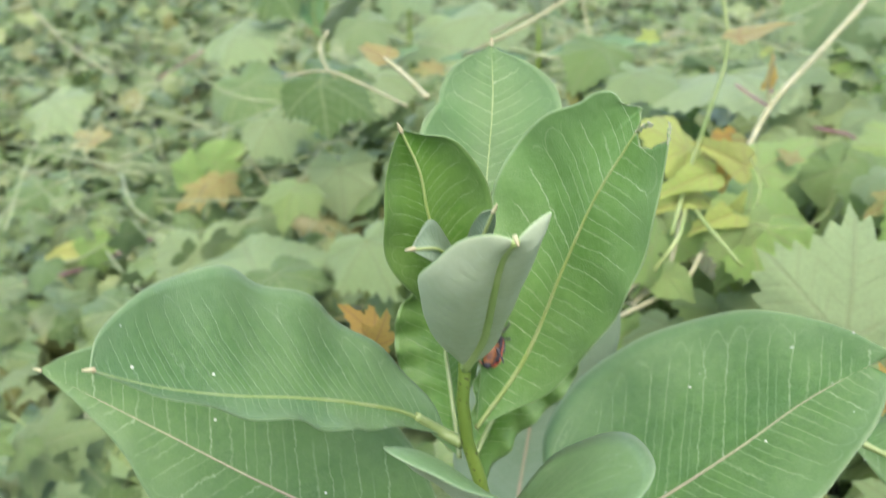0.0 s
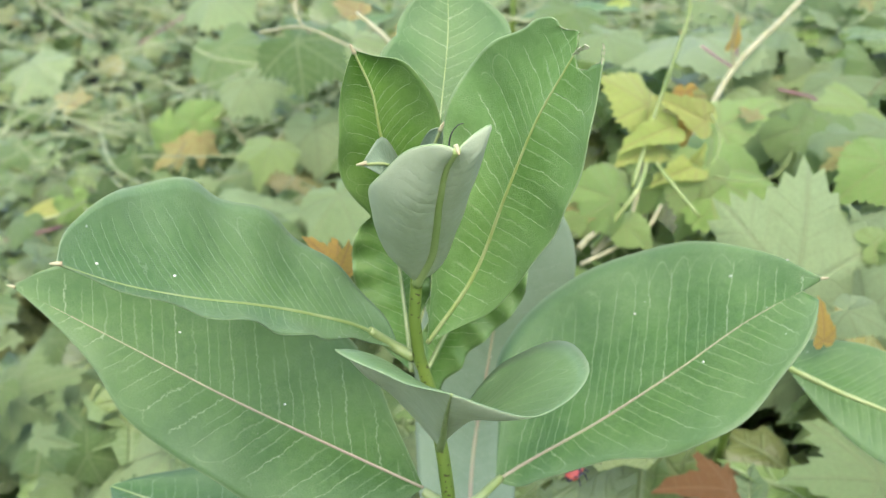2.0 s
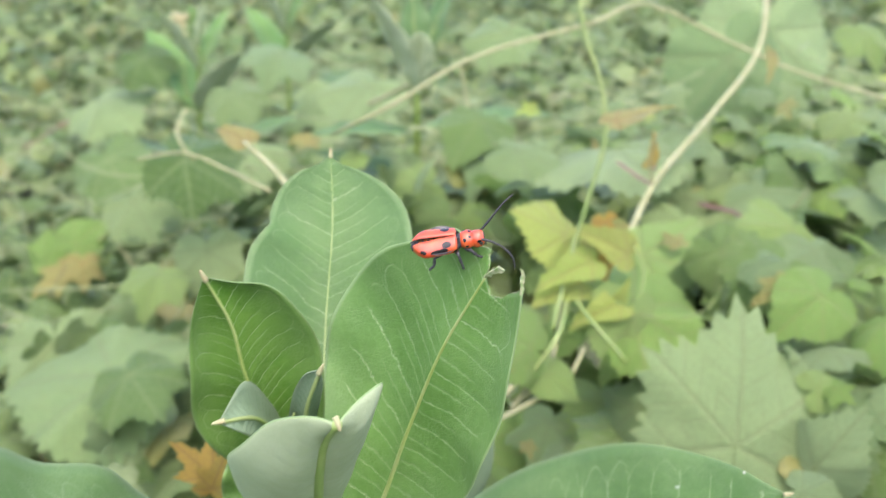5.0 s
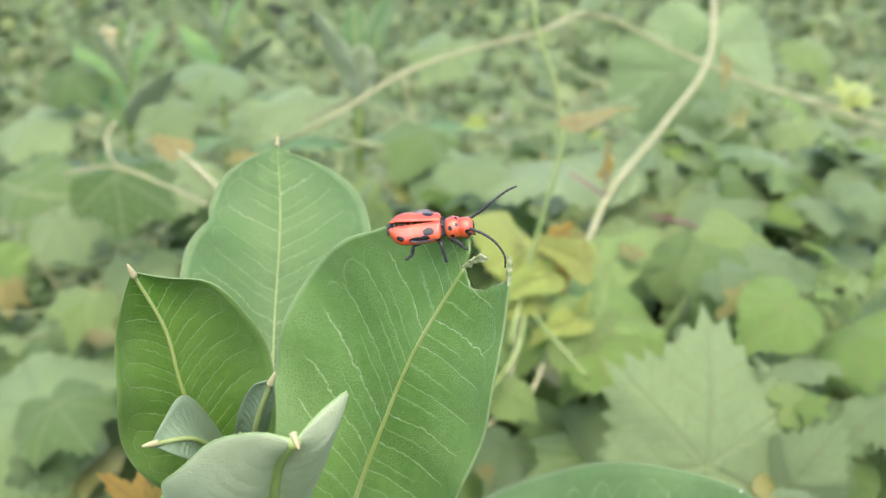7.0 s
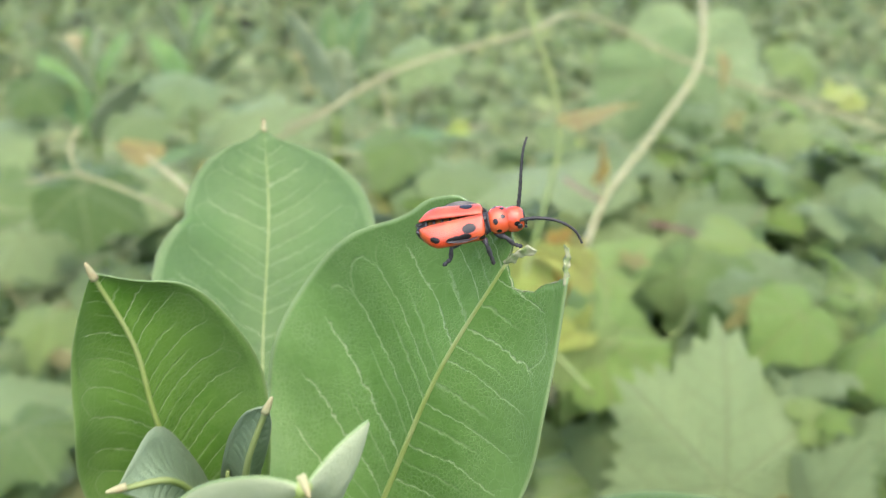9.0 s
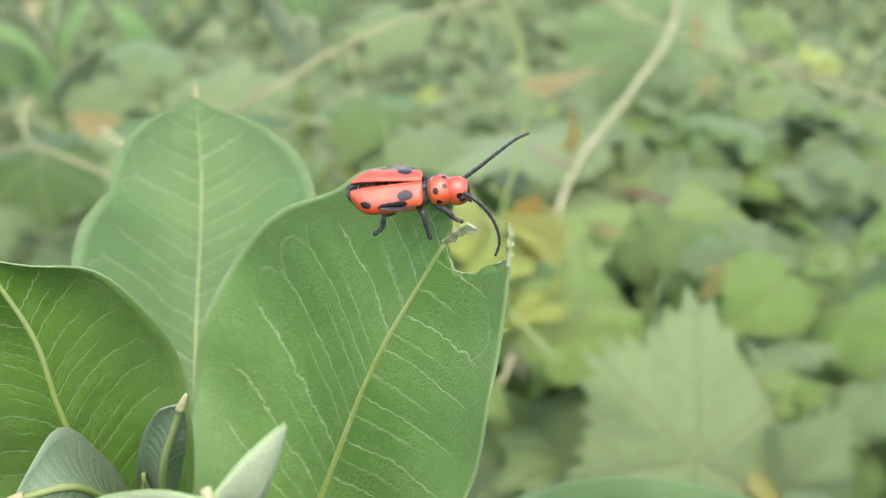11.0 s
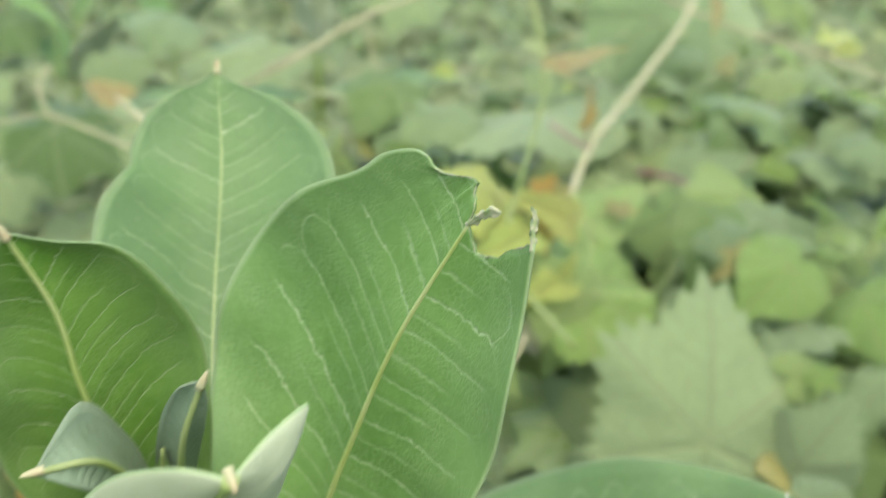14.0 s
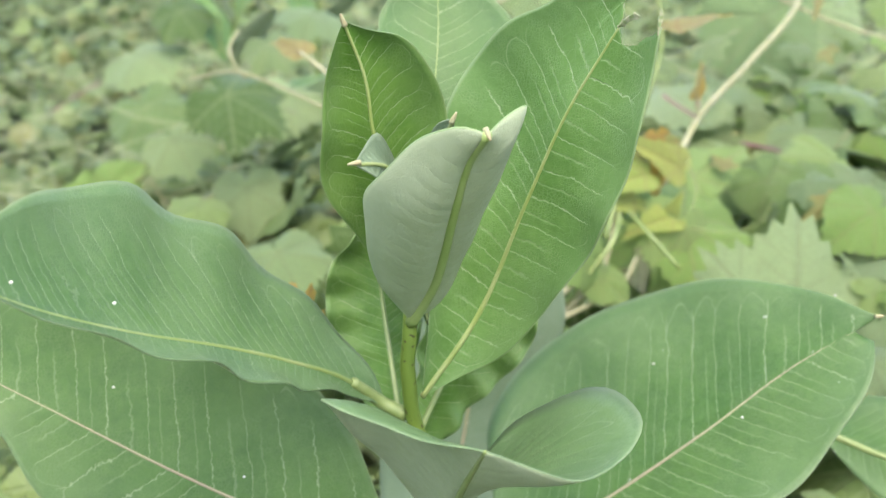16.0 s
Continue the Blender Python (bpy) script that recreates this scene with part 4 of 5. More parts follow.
    leaf(GRAPE, VINE_PALE, (0.181, 0.452, 0.577), (0.204, 0.411, 0.889), 0.070, (0,-.85,.5))
    leaf(HEART, VINE_PALE, (0.187, 0.720, 0.637), (-1.000, -0.050, -0.030), 0.118, (0,.03,1))
    leaf(HEART, VINE_NEAR, (0.329, 0.950, 0.656), (0.237, -0.314, -0.919), 0.119, (0,-.8,.6))
    leaf(OVATE, VINE_BRONZE, (0.137, 0.520, 0.702), (0.912, 0.304, 0.276), 0.041, (0,-.1,1))
    leaf(OVATE, VINE_BRONZE, (0.268, 0.690, 0.703), (-0.199, -0.675, -0.711), 0.037, (.5,-.8,.3))
    leaf(MAPLE, VINE_PALE, (0.002, 1.250, 0.567), (-0.075, -0.889, -0.452), 0.118, (0,-.7,.7))
    leaf(GRAPE, VINE_PALE, (-0.062, 0.900, 0.595), (-0.571, -0.758, -0.315), 0.082, (0,-.5,.8))
    leaf(GRAPE, VINE_PALE, (-0.177, 0.750, 0.503), (0.188, -0.745, -0.640), 0.084, (0,-.6,.8))
    leaf(GRAPE, VINE_NEAR, (-0.109, 0.750, 0.502), (0.136, -0.899, -0.416), 0.070, (0,-.6,.8))
    leaf(GRAPE, VINE_PALE, (-0.081, 0.800, 0.548), (0.123, -0.652, -0.748), 0.058, (0,-.7,.6))
    leaf(GRAPE, VINE_NEAR, (-0.093, 0.800, 0.614), (0.878, -0.340, -0.337), 0.074, (0,-.5,.8))
    leaf(HEART, VINE_PALE, (-0.119, 0.650, 0.524), (-0.950, 0.310, -0.027), 0.121, (0,-.45,.9))
    leaf(GRAPE, VINE_NEAR, (-0.104, 0.700, 0.517), (-0.037, -0.893, -0.449), 0.056, (0,-.7,.6))
    leaf(GRAPE, VINE_NEAR, (0.340, 0.620, 0.577), (-0.739, -0.592, -0.323), 0.084, (0,-.6,.8))
    leaf(GRAPE, VINE_NEAR, (0.291, 0.520, 0.573), (-0.765, -0.625, -0.157), 0.080, (0,-.6,.8))
    leaf(HEART, VINE_PALE, (0.378, 1.000, 0.669), (-0.115, -0.453, -0.884), 0.138, (0,-.7,.7))
    leaf(HEART, VINE_NEAR, (0.244, 0.620, 0.605), (-0.564, -0.718, -0.408), 0.070, (0,-.6,.7))
    leaf(GRAPE, VINE_NEAR, (0.354, 0.800, 0.509), (0.785, 0.387, 0.483), 0.065, (0,-.5,.9))
    leaf(GRAPE, VINE_NEAR, (0.467, 0.900, 0.574), (-0.668, -0.666, -0.330), 0.094, (0,-.5,.9))
    leaf(GRAPE, VINE_NEAR, (0.466, 1.000, 0.589), (0.235, -0.849, -0.474), 0.074, (0,-.5,.9))
    leaf(OVATE, VINE_BRONZE, (-0.032, 0.600, 0.675), (-0.638, 0.740, 0.211), 0.034, (0,-.5,.9))
    leaf(OVATE, VINE_BRONZE, (0.055, 0.900, 0.683), (0.877, 0.000, 0.481), 0.027, (0,-.5,.9))
    leaf(GRAPE, VINE_PALE, (0.037, 1.000, 0.624), (-0.536, -0.774, -0.336), 0.081, (0,-.6,.8))
    leaf(GRAPE, VINE_PALE, (-0.207, 1.100, 0.592), (0.616, -0.788, -0.005), 0.09, (0,-.5,.9))
    leaf(HEART, VINE_NEAR, (-0.186, 1.000, 0.563), (0.480, -0.766, -0.427), 0.082, (0,-.7,.6))
    leaf(GRAPE, VINE_NEAR, (0.200, 0.500, 0.581), (0.514, -0.780, -0.357), 0.064, (0,-.5,.9))
    leaf(HEART, VINE_NEAR, (0.225, 0.620, 0.605), (0.560, -0.490, -0.668), 0.051, (0,-.5,.9))
    leaf(HEART, VINE_NEAR, (0.209, 0.660, 0.611), (-0.724, -0.597, -0.345), 0.042, (0,-.5,.9))
    leaf(GRAPE, VINE_NEAR, (0.292, 0.750, 0.604), (-0.553, -0.820, -0.147), 0.076, (0,-.5,.9))
    leaf(HEART, VINE_NEAR, (0.216, 0.450, 0.566), (0.282, -0.369, 0.886), 0.034, (0,-.6,.8))
    leaf(MAPLE, VINE_NEAR, (-0.237, 0.550, 0.460), (0.856, 0.000, 0.517), 0.047, (0,-.5,.9))
    leaf(GRAPE, VINE_PALE, (-0.133, 0.500, 0.455), (-0.903, 0.266, -0.337), 0.094, (0,-.4,.9))
    leaf(GRAPE, VINE_PALE, (-0.160, 0.520, 0.415), (0.643, 0.000, 0.766), 0.035, (0,-.4,.9))
    leaf(GRAPE, VINE_NEAR, (-0.215, 0.560, 0.447), (0.689, -0.724, -0.031), 0.069, (0,-.4,.9))
    leaf(GRAPE, VINE_PALE, (0.226, 0.750, 0.628), (-0.738, -0.673, -0.052), 0.056, (0,-.6,.8))
    leaf(HEART, VINE_PALE, (0.123, 0.720, 0.638), (0.877, -0.459, -0.140), 0.054, (0,-.3,1))
    leaf(GRAPE, VINE_YELLOWISH, (0.352, 0.800, 0.574), (-0.654, -0.740, -0.156), 0.069, (0,-.6,.8))
    leaf(HEART, VINE_YELLOWISH, (0.239, 0.680, 0.602), (0.198, -0.929, -0.314), 0.044, (0,-.6,.8))
    leaf(GRAPE, VINE_PALE, (0.439, 0.800, 0.579), (-0.705, -0.664, -0.249), 0.077, (0,-.6,.8))
    leaf(GRAPE, VINE_NEAR, (0.281, 0.620, 0.578), (-0.624, -0.769, -0.138), 0.053, (0,-.6,.8))
    leaf(HEART, VINE_NEAR, (0.115, 0.850, 0.628), (-0.514, -0.806, -0.294), 0.064, (0,-.6,.8))
    leaf(GRAPE, VINE_YELLOWISH, (0.507, 1.100, 0.653), (0.282, -0.830, -0.482), 0.061, (0,-.6,.8))
    leaf(GRAPE, VINE_PALE, (0.153, 1.000, 0.669), (-0.504, -0.759, -0.413), 0.067, (0,-.6,.8))
    leaf(GRAPE, VINE_YELLOWISH, (-0.048, 1.200, 0.620), (-0.278, -0.944, -0.176), 0.082, (0,-.6,.8))
    leaf(GRAPE, VINE_NEAR, (-0.168, 1.100, 0.632), (0.532, -0.729, -0.431), 0.062, (0,-.6,.8))
    leaf(GRAPE, VINE_PALE, (-0.139, 0.850, 0.570), (0.481, -0.795, -0.370), 0.057, (0,-.6,.8))
    leaf(GRAPE, VINE_YELLOWISH, (-0.107, 0.750, 0.550), (-0.211, -0.942, -0.261), 0.048, (0,-.6,.8))
    leaf(HEART, VINE_NEAR, (-0.078, 0.900, 0.590), (-0.324, -0.911, -0.256), 0.050, (0,-.6,.8))
    leaf(GRAPE, VINE_NEAR, (-0.104, 0.620, 0.539), (0.501, -0.850, -0.162), 0.042, (0,-.6,.8))
    leaf(YOUNG, VINE_BRONZE, (0.188, 0.580, 0.623), (-0.351, 0.905, 0.242), 0.028, (0,-.4,1))
    leaf(YOUNG, VINE_YELLOW, (0.287, 0.700, 0.570), (0.719, 0.571, 0.397), 0.044, (0,-.4,1))
    leaf(YOUNG, VINE_YELLOW, (0.481, 0.950, 0.632), (0.677, 0.685, 0.269), 0.091, (0,-.4,1))
    leaf(YOUNG, VINE_BRONZE, (-0.007, 0.900, 0.600), (-0.950, 0.000, 0.312), 0.035, (0,-.4,1))
    leaf(YOUNG, VINE_BRONZE, (-0.390, 1.200, 0.451), (-0.723, 0.687, 0.073), 0.091, (0,-.5,1))
    leaf(YOUNG, VINE_BRONZE, (-0.287, 1.000, 0.450), (0.835, 0.000, 0.550), 0.038, (0,-.5,1))
    leaf(GRAPE, VINE_NEAR, (-0.078, 1.000, 0.619), (0.498, -0.781, -0.377), 0.058, (0,-.6,.8))
    leaf(GRAPE, VINE_NEAR, (-0.134, 0.800, 0.512), (-0.248, -0.822, -0.513), 0.044, (0,-.6,.8))
    leaf(GRAPE, VINE_PALE, (-0.046, 0.600, 0.568), (0.390, -0.868, -0.308), 0.042, (0,-.6,.8))
    leaf(GRAPE, VINE_PALE, (-0.470, 1.300, 0.470), (0.596, -0.797, -0.098), 0.097, (0,-.6,.8))
    leaf(GRAPE, VINE_NEAR, (-0.388, 1.000, 0.467), (-0.290, -0.885, -0.365), 0.051, (0,-.6,.8))


def sprig_leaf(lobes, mat, at, tip, size, face):
    """A leaf of a young shoot, by its stalk end, its direction and its length."""
    ob = shaped_leaf(lobes, mat, climber if at[0] > 0.03 else creeper)
    ob.matrix_basis = turn_to(tip, face, size, at)


def young_shoots():
    sprig_leaf(HEART, VINE_YELLOW, (0.1249, 0.5600, 0.6355), (-0.762, -0.217, 0.610), 0.0325, (-0.1, -0.55, 0.85))
    sprig_leaf(OVATE, VINE_YELLOW, (0.1356, 0.5450, 0.6276), (-0.818, -0.576, -0.014), 0.0347, (0, -0.7, 0.8))
    sprig_leaf(OVATE, VINE_YELLOW, (0.1307, 0.5450, 0.6162), (-0.781, -0.620, 0.074), 0.0323, (0, -0.7, 0.8))
    sprig_leaf(OVATE, VINE_YELLOW, (0.1544, 0.5500, 0.6295), (-0.776, -0.295, 0.558), 0.0339, (0.2, -0.8, 0.5))
    sprig_leaf(OVATE, VINE_YELLOW, (0.1486, 0.5350, 0.6098), (-0.862, -0.505, -0.030), 0.0297, (0, -0.7, 0.8))
    sprig_leaf(OVATE, VINE_YELLOW, (0.1472, 0.5350, 0.6110), (0.281, -0.380, 0.881), 0.0132, (0, -0.9, 0.4))
    sprig_leaf(OVATE, VINE_ORANGE, (0.1443, 0.5600, 0.6420), (0.183, -0.315, -0.931), 0.0318, (0.5, -0.8, 0.3))
    sprig_leaf(YOUNG, VINE_BRONZE, (0.1467, 0.5620, 0.6397), (-0.252, -0.259, -0.933), 0.0270, (-0.4, -0.9, 0.2))
    sprig_leaf(HEART, VINE_YELLOWISH, (0.1550, 0.5400, 0.6038), (0.914, 0.379, 0.144), 0.0528, (0.1, -0.55, 0.8))
    sprig_leaf(HEART, VINE_YELLOWISH, (0.1527, 0.5320, 0.6040), (-0.224, -0.501, -0.836), 0.0340, (0.25, -0.9, 0.25))
    sprig_leaf(HEART, VINE_YELLOWISH, (0.1584, 0.5400, 0.6000), (0.502, -0.474, -0.723), 0.0317, (0.3, -0.7, 0.5))
    sprig_leaf(OVATE, VINE_YELLOWISH, (0.1694, 0.5800, 0.6176), (0.792, 0.567, 0.229), 0.0529, (0, -0.7, 0.7))
    sprig_leaf(YOUNG, VINE_BRONZE, (0.2807, 0.7550, 0.5867), (-0.333, 0.358, 0.873), 0.0280, (0, -0.7, 0.7))
    sprig_leaf(OVATE, VINE_BRONZE, (0.2588, 0.7500, 0.5959), (-0.886, -0.423, 0.189), 0.0354, (0, -0.5, 0.8))
    sprig_leaf(OVATE, VINE_ORANGE, (0.1915, 0.6600, 0.6450), (0.219, -0.255, 0.942), 0.0196, (0.5, -0.8, 0.4))
    sprig_leaf(HEART, VINE_YELLOWISH, (0.1004, 0.5000, 0.6035), (-0.743, -0.350, 0.571), 0.0286, (0, -0.7, 0.7))
    sprig_leaf(HEART, VINE_NEAR, (0.1058, 0.5200, 0.6062), (-0.852, -0.261, 0.455), 0.0191, (0, -0.6, 0.8))
    sprig_leaf(HEART, VINE_YELLOWISH, (0.1186, 0.5400, 0.5923), (0.659, -0.527, 0.537), 0.0190, (0, -0.7, 0.7))
    sprig_leaf(YOUNG, VINE_BRONZE, (0.0934, 0.5000, 0.5992), (-0.875, -0.440, 0.202), 0.0227, (0, -0.4, 0.9))
    sprig_leaf(HEART, VINE_YELLOWISH, (0.1077, 0.5000, 0.5897), (0.751, -0.578, -0.318), 0.0173, (0, -0.7, 0.7))
    sprig_leaf(HEART, VINE_NEAR, (0.2033, 0.6400, 0.5986), (0.822, -0.529, 0.211), 0.0378, (0, -0.5, 0.8))
    sprig_leaf(GRAPE, VINE_NEAR, (0.2340, 0.5600, 0.6164), (-0.757, -0.428, -0.494), 0.0350, (0, -0.6, 0.8))
    sprig_leaf(HEART, VINE_YELLOWISH, (0.2407, 0.5200, 0.6177), (-0.839, -0.464, -0.285), 0.0323, (0, -0.6, 0.8))
    sprig_leaf(GRAPE, VINE_PALE, (0.2750, 0.7000, 0.6163), (0.475, -0.805, -0.357), 0.0373, (0, -0.5, 0.8))
    sprig_leaf(MAPLE, VINE_PALE, (0.2137, 0.4000, 0.5065), (-0.884, -0.310, 0.350), 0.0483, (-0.1, -0.6, 0.8))
    sprig_leaf(YOUNG, VINE_RUST, (0.1469, 0.4000, 0.5010), (-0.897, -0.266, 0.354), 0.0376, (0, -0.5, 0.9))
    sprig_leaf(OVATE, VINE_ORANGE, (0.1525, 0.3300, 0.6131), (-0.043, 0.000, 0.999), 0.0162, (0.3, -0.9, 0.3))
    sprig_leaf(HEART, VINE_NEAR, (0.1710, 0.3600, 0.6106), (0.788, -0.615, 0.025), 0.0162, (0, -0.6, 0.8))
    sprig_leaf(MAPLE, VINE_BRONZE, (-0.1842, 0.8700, 0.5163), (0.099, -0.535, -0.839), 0.0243, (0.2, -0.9, 0.3))
    sprig_leaf(YOUNG, VINE_BRONZE, (-0.2002, 0.8800, 0.5050), (-0.822, -0.302, -0.483), 0.0331, (0, -0.7, 0.7))
    sprig_leaf(GRAPE, VINE_YELLOWISH, (-0.2162, 0.8900, 0.5105), (-0.144, 0.245, 0.959), 0.0254, (-0.3, -0.7, 0.6))
    sprig_leaf(HEART, VINE_YELLOWISH, (-0.1939, 0.8900, 0.5233), (0.724, 0.315, 0.614), 0.0318, (0.2, -0.7, 0.6))
    sprig_leaf(MAPLE, VINE_YELLOW, (-0.1215, 0.9000, 0.4673), (0.216, -0.496, -0.841), 0.0282, (0, -0.7, 0.7))
    sprig_leaf(OVATE, VINE_YELLOW, (-0.3220, 0.9000, 0.4429), (-0.939, -0.329, -0.099), 0.0304, (0, -0.6, 0.8))
    sprig_leaf(GRAPE, VINE_YELLOWISH, (-0.3067, 0.9000, 0.4485), (0.455, -0.462, -0.761), 0.0259, (0, -0.6, 0.8))
    sprig_leaf(YOUNG, VINE_ORANGE, (-0.1263, 0.9400, 0.5737), (0.840, 0.000, 0.542), 0.0131, (0, -0.6, 0.8))
    sprig_leaf(YOUNG, VINE_ORANGE, (-0.0222, 0.3350, 0.6384), (-0.729, 0.246, 0.639), 0.0171, (0, -0.7, 0.7))
    sprig_leaf(YOUNG, VINE_ORANGE, (-0.0220, 0.3320, 0.6358), (0.350, -0.175, 0.920), 0.0160, (0.3, -0.8, 0.5))
    runner([(0.1232, 0.5450, 0.5906), (0.1255, 0.5450, 0.6060), (0.1303, 0.5450, 0.6137), (0.1399, 0.5400, 0.6105), (0.1491, 0.5350, 0.6098)], (0.0007, 0.0007), GREEN_STEM)
    runner([(0.1491, 0.5350, 0.6098), (0.1579, 0.5400, 0.6102), (0.1614, 0.5450, 0.6212), (0.1569, 0.5500, 0.6339)], (0.0007, 0.0005), GREEN_STEM)
    runner([(0.1569, 0.5350, 0.6043), (0.1766, 0.5300, 0.6033), (0.1928, 0.5350, 0.6081), (0.1987, 0.5400, 0.6165)], (0.0004, 0.00025), GREEN_STEM)
    runner([(0.0916, 0.5000, 0.5740), (0.1068, 0.5100, 0.5820), (0.1171, 0.5300, 0.5927), (0.1214, 0.5400, 0.6102)], (0.0013, 0.0011), STRAW)
    runner([(0.0855, 0.4950, 0.5704), (0.1067, 0.5000, 0.5798), (0.1210, 0.5100, 0.5854), (0.1284, 0.5200, 0.5935)], (0.0012, 0.001), STRAW)
    runner([(0.1944, 0.6600, 0.6317), (0.1872, 0.6700, 0.6348), (0.1772, 0.6800, 0.6410)], (0.0009, 0.0008), PURPLE_STEM)
    runner([(0.2588, 0.7500, 0.5959), (0.2808, 0.7550, 0.5859), (0.2893, 0.7400, 0.5673)], (0.0009, 0.0008), PURPLE_STEM)
    runner([(0.1943, 0.6600, 0.6324), (0.1916, 0.6600, 0.6443), (0.1931, 0.6550, 0.6635)], (0.0009, 0.0008), STRAW)
    runner([(0.2908, 0.7000, 0.5661), (0.2890, 0.6900, 0.6003), (0.2953, 0.6800, 0.6218)], (0.0006, 0.0005), STRAW)
    runner([(-0.1293, 0.8800, 0.5053), (-0.1204, 0.8800, 0.4905), (-0.1041, 0.9000, 0.4790), (-0.0845, 0.9000, 0.4844)], (0.0005, 0.0004), GREEN_STEM)
    runner([(-0.2138, 0.8700, 0.4823), (-0.1976, 0.8700, 0.5112), (-0.1887, 0.8800, 0.5209)], (0.0006, 0.0005), STRAW)
    runner([(-0.1973, 0.8600, 0.4861), (-0.1936, 0.8700, 0.5025), (-0.1879, 0.8700, 0.5172)], (0.0006, 0.0006), GREEN_STEM)


vines()
young_shoots()


MIXED = ((GRAPE, VINE_NEAR), (HEART, VINE_NEAR), (GRAPE, VINE_PALE), (MAPLE, VINE_NEAR), (GRAPE, VINE_YELLOWISH))
SMALL = ((GRAPE, VINE_DEEP), (MAPLE, VINE_DEEP), (HEART, VINE_DEEP), (MAPLE, VINE_NEAR), (YOUNG, VINE_PALE), (MAPLE, VINE_DEEP))
FRESH = ((HEART, VINE_YELLOWISH), (YOUNG, VINE_YELLOW), (MAPLE, VINE_YELLOWISH), (YOUNG, VINE_BRONZE), (GRAPE, VINE_PALE), (HEART, VINE_NEAR), (MAPLE, VINE_PALE))


def near_leaves(label, seed, x0, x1, far, sizes, lift, kinds=MIXED):
    """Single leaves of the thicket round the plant."""
    thicket = tagged(new("vine_thicket"), label, "vine")
    rnd = random.Random(seed)
    for _ in range(298):
        y = 0.46 + far * rnd.random() ** 1.1
        x = rnd.uniform(x0, x1) * (0.45 + 0.6 * y)
        z = hills(x, y) + rnd.uniform(-0.05, lift)
        ob = shaped_leaf(*kinds[rnd.randrange(len(kinds))], thicket)
        a = rnd.uniform(0, 2 * math.pi)
        ob.matrix_basis = turn_to((math.cos(a), math.sin(a) - 0.4, -0.3 + rnd.gauss(0, 0.3)), (rnd.gauss(0, 0.7), rnd.gauss(-0.35, 0.6), 1.0), rnd.uniform(*sizes), (x, y, z))


near_leaves("thicket of small overlapping toothed vine leaves", 21, -0.44, 0.06, 0.9, (0.014, 0.030), 0.04, SMALL)
near_leaves("low thicket of small dark green vine leaves", 24, -0.48, 0.02, 0.6, (0.012, 0.026), 0.05, SMALL)
near_leaves("thicket of overlapping broad toothed vine leaves", 22, 0.0, 0.48, 0.65, (0.020, 0.042), 0.03)
near_leaves("thicket of small fresh yellow-green and bronze vine leaves", 23, -0.02, 0.50, 0.8, (0.009, 0.024), 0.055, FRESH)


def white_flower():
    flower = tagged(new("wild_flower"), "small white flower cluster on a thin stem", "flower")
    tube("stem", [(-0.135, 0.86, 0.2), (-0.138, 0.85, 0.42), (-0.142, 0.845, 0.500)], (0.0012, 0.0007), GREEN_STEM, flower, 12, 6)
    rnd = random.Random(4)
    for k in range(26):
        a, r = rnd.uniform(0, 6.28), 0.007 * math.sqrt(rnd.random())
        z = 0.503 + rnd.uniform(-0.002, 0.002) - (0.016 if k % 2 else 0.0)
        blob("floret", (-0.142 + math.cos(a) * r, 0.845 + math.sin(a) * r, z), (0.0011, 0.0011, 0.0009), WHITE, flower, 2.0, 5, 6)


white_flower()


def dry_flower_head():
    flower = tagged(new("wild_flower"), "cream-coloured dry flower head above the vines", "flower")
    tube("stem", [(-0.128, 1.10, 0.3), (-0.131, 1.10, 0.55), (-0.132, 1.10, 0.655)], (0.0014, 0.0008), GREEN_STEM, flower, 12, 6)
    rnd = random.Random(6)
    for k in range(24):
        a, r = rnd.uniform(0, 6.28), 0.009 * math.sqrt(rnd.random())
        blob("floret", (-0.132 + math.cos(a) * r, 1.10 + math.sin(a) * r * 0.6, 0.660 + rnd.uniform(-0.008, 0.010)), (0.0034, 0.0030, 0.0032), TIPS, flower, 2.0, 6, 8)


dry_flower_head()


def dry_petal():
    petal = tagged(new("dry_petal"), "small dry white petal caught on a vine leaf", "petal")
    for k, (dx, dz, r) in enumerate(((0.0, 0.0, 0.0034), (0.004, -0.0006, 0.0036), (0.0075, 0.0004, 0.0024))):
        blob("lobe", (0.1700 + dx, 0.498, 0.5985 + dz), (r, 0.0008, 0.0013), WHITE, petal, 2.0, 8, 10)


dry_petal()


def loose_tendrils():
    rnd = random.Random(31)
    V, F = [], []
    for _ in range(1300):
        y = 0.85 + 2.4 * rnd.random() ** 1.2
        x = rnd.uniform(-0.5, 0.5) * (0.4 + y)
        z = hills(x, y) + rnd.uniform(-0.01, 0.065)
        a, n = rnd.uniform(0, 6.28), rnd.uniform(0.05, 0.19)
        d = np.array([math.cos(a), math.sin(a), rnd.uniform(-0.3, 0.5)]) * n
        side = np.array([-d[1], d[0], rnd.uniform(-0.03, 0.03)]) * rnd.uniform(-0.4, 0.4)
        p = np.array([x, y, z])
        v, f = tube_data(spline([p, p + d * 0.5 + side, p + d], 9), (rnd.uniform(0.0006, 0.0013), 0.0005), 4)
        F.extend(tuple(i + len(V) for i in g) for g in f)
        V.extend(v)
    tagged(mesh_object("vine_tendrils", V, F, [PALE_STEM]), "thin straw-coloured vine stems and tendrils", "tendrils", kind="stuff")


loose_tendrils()


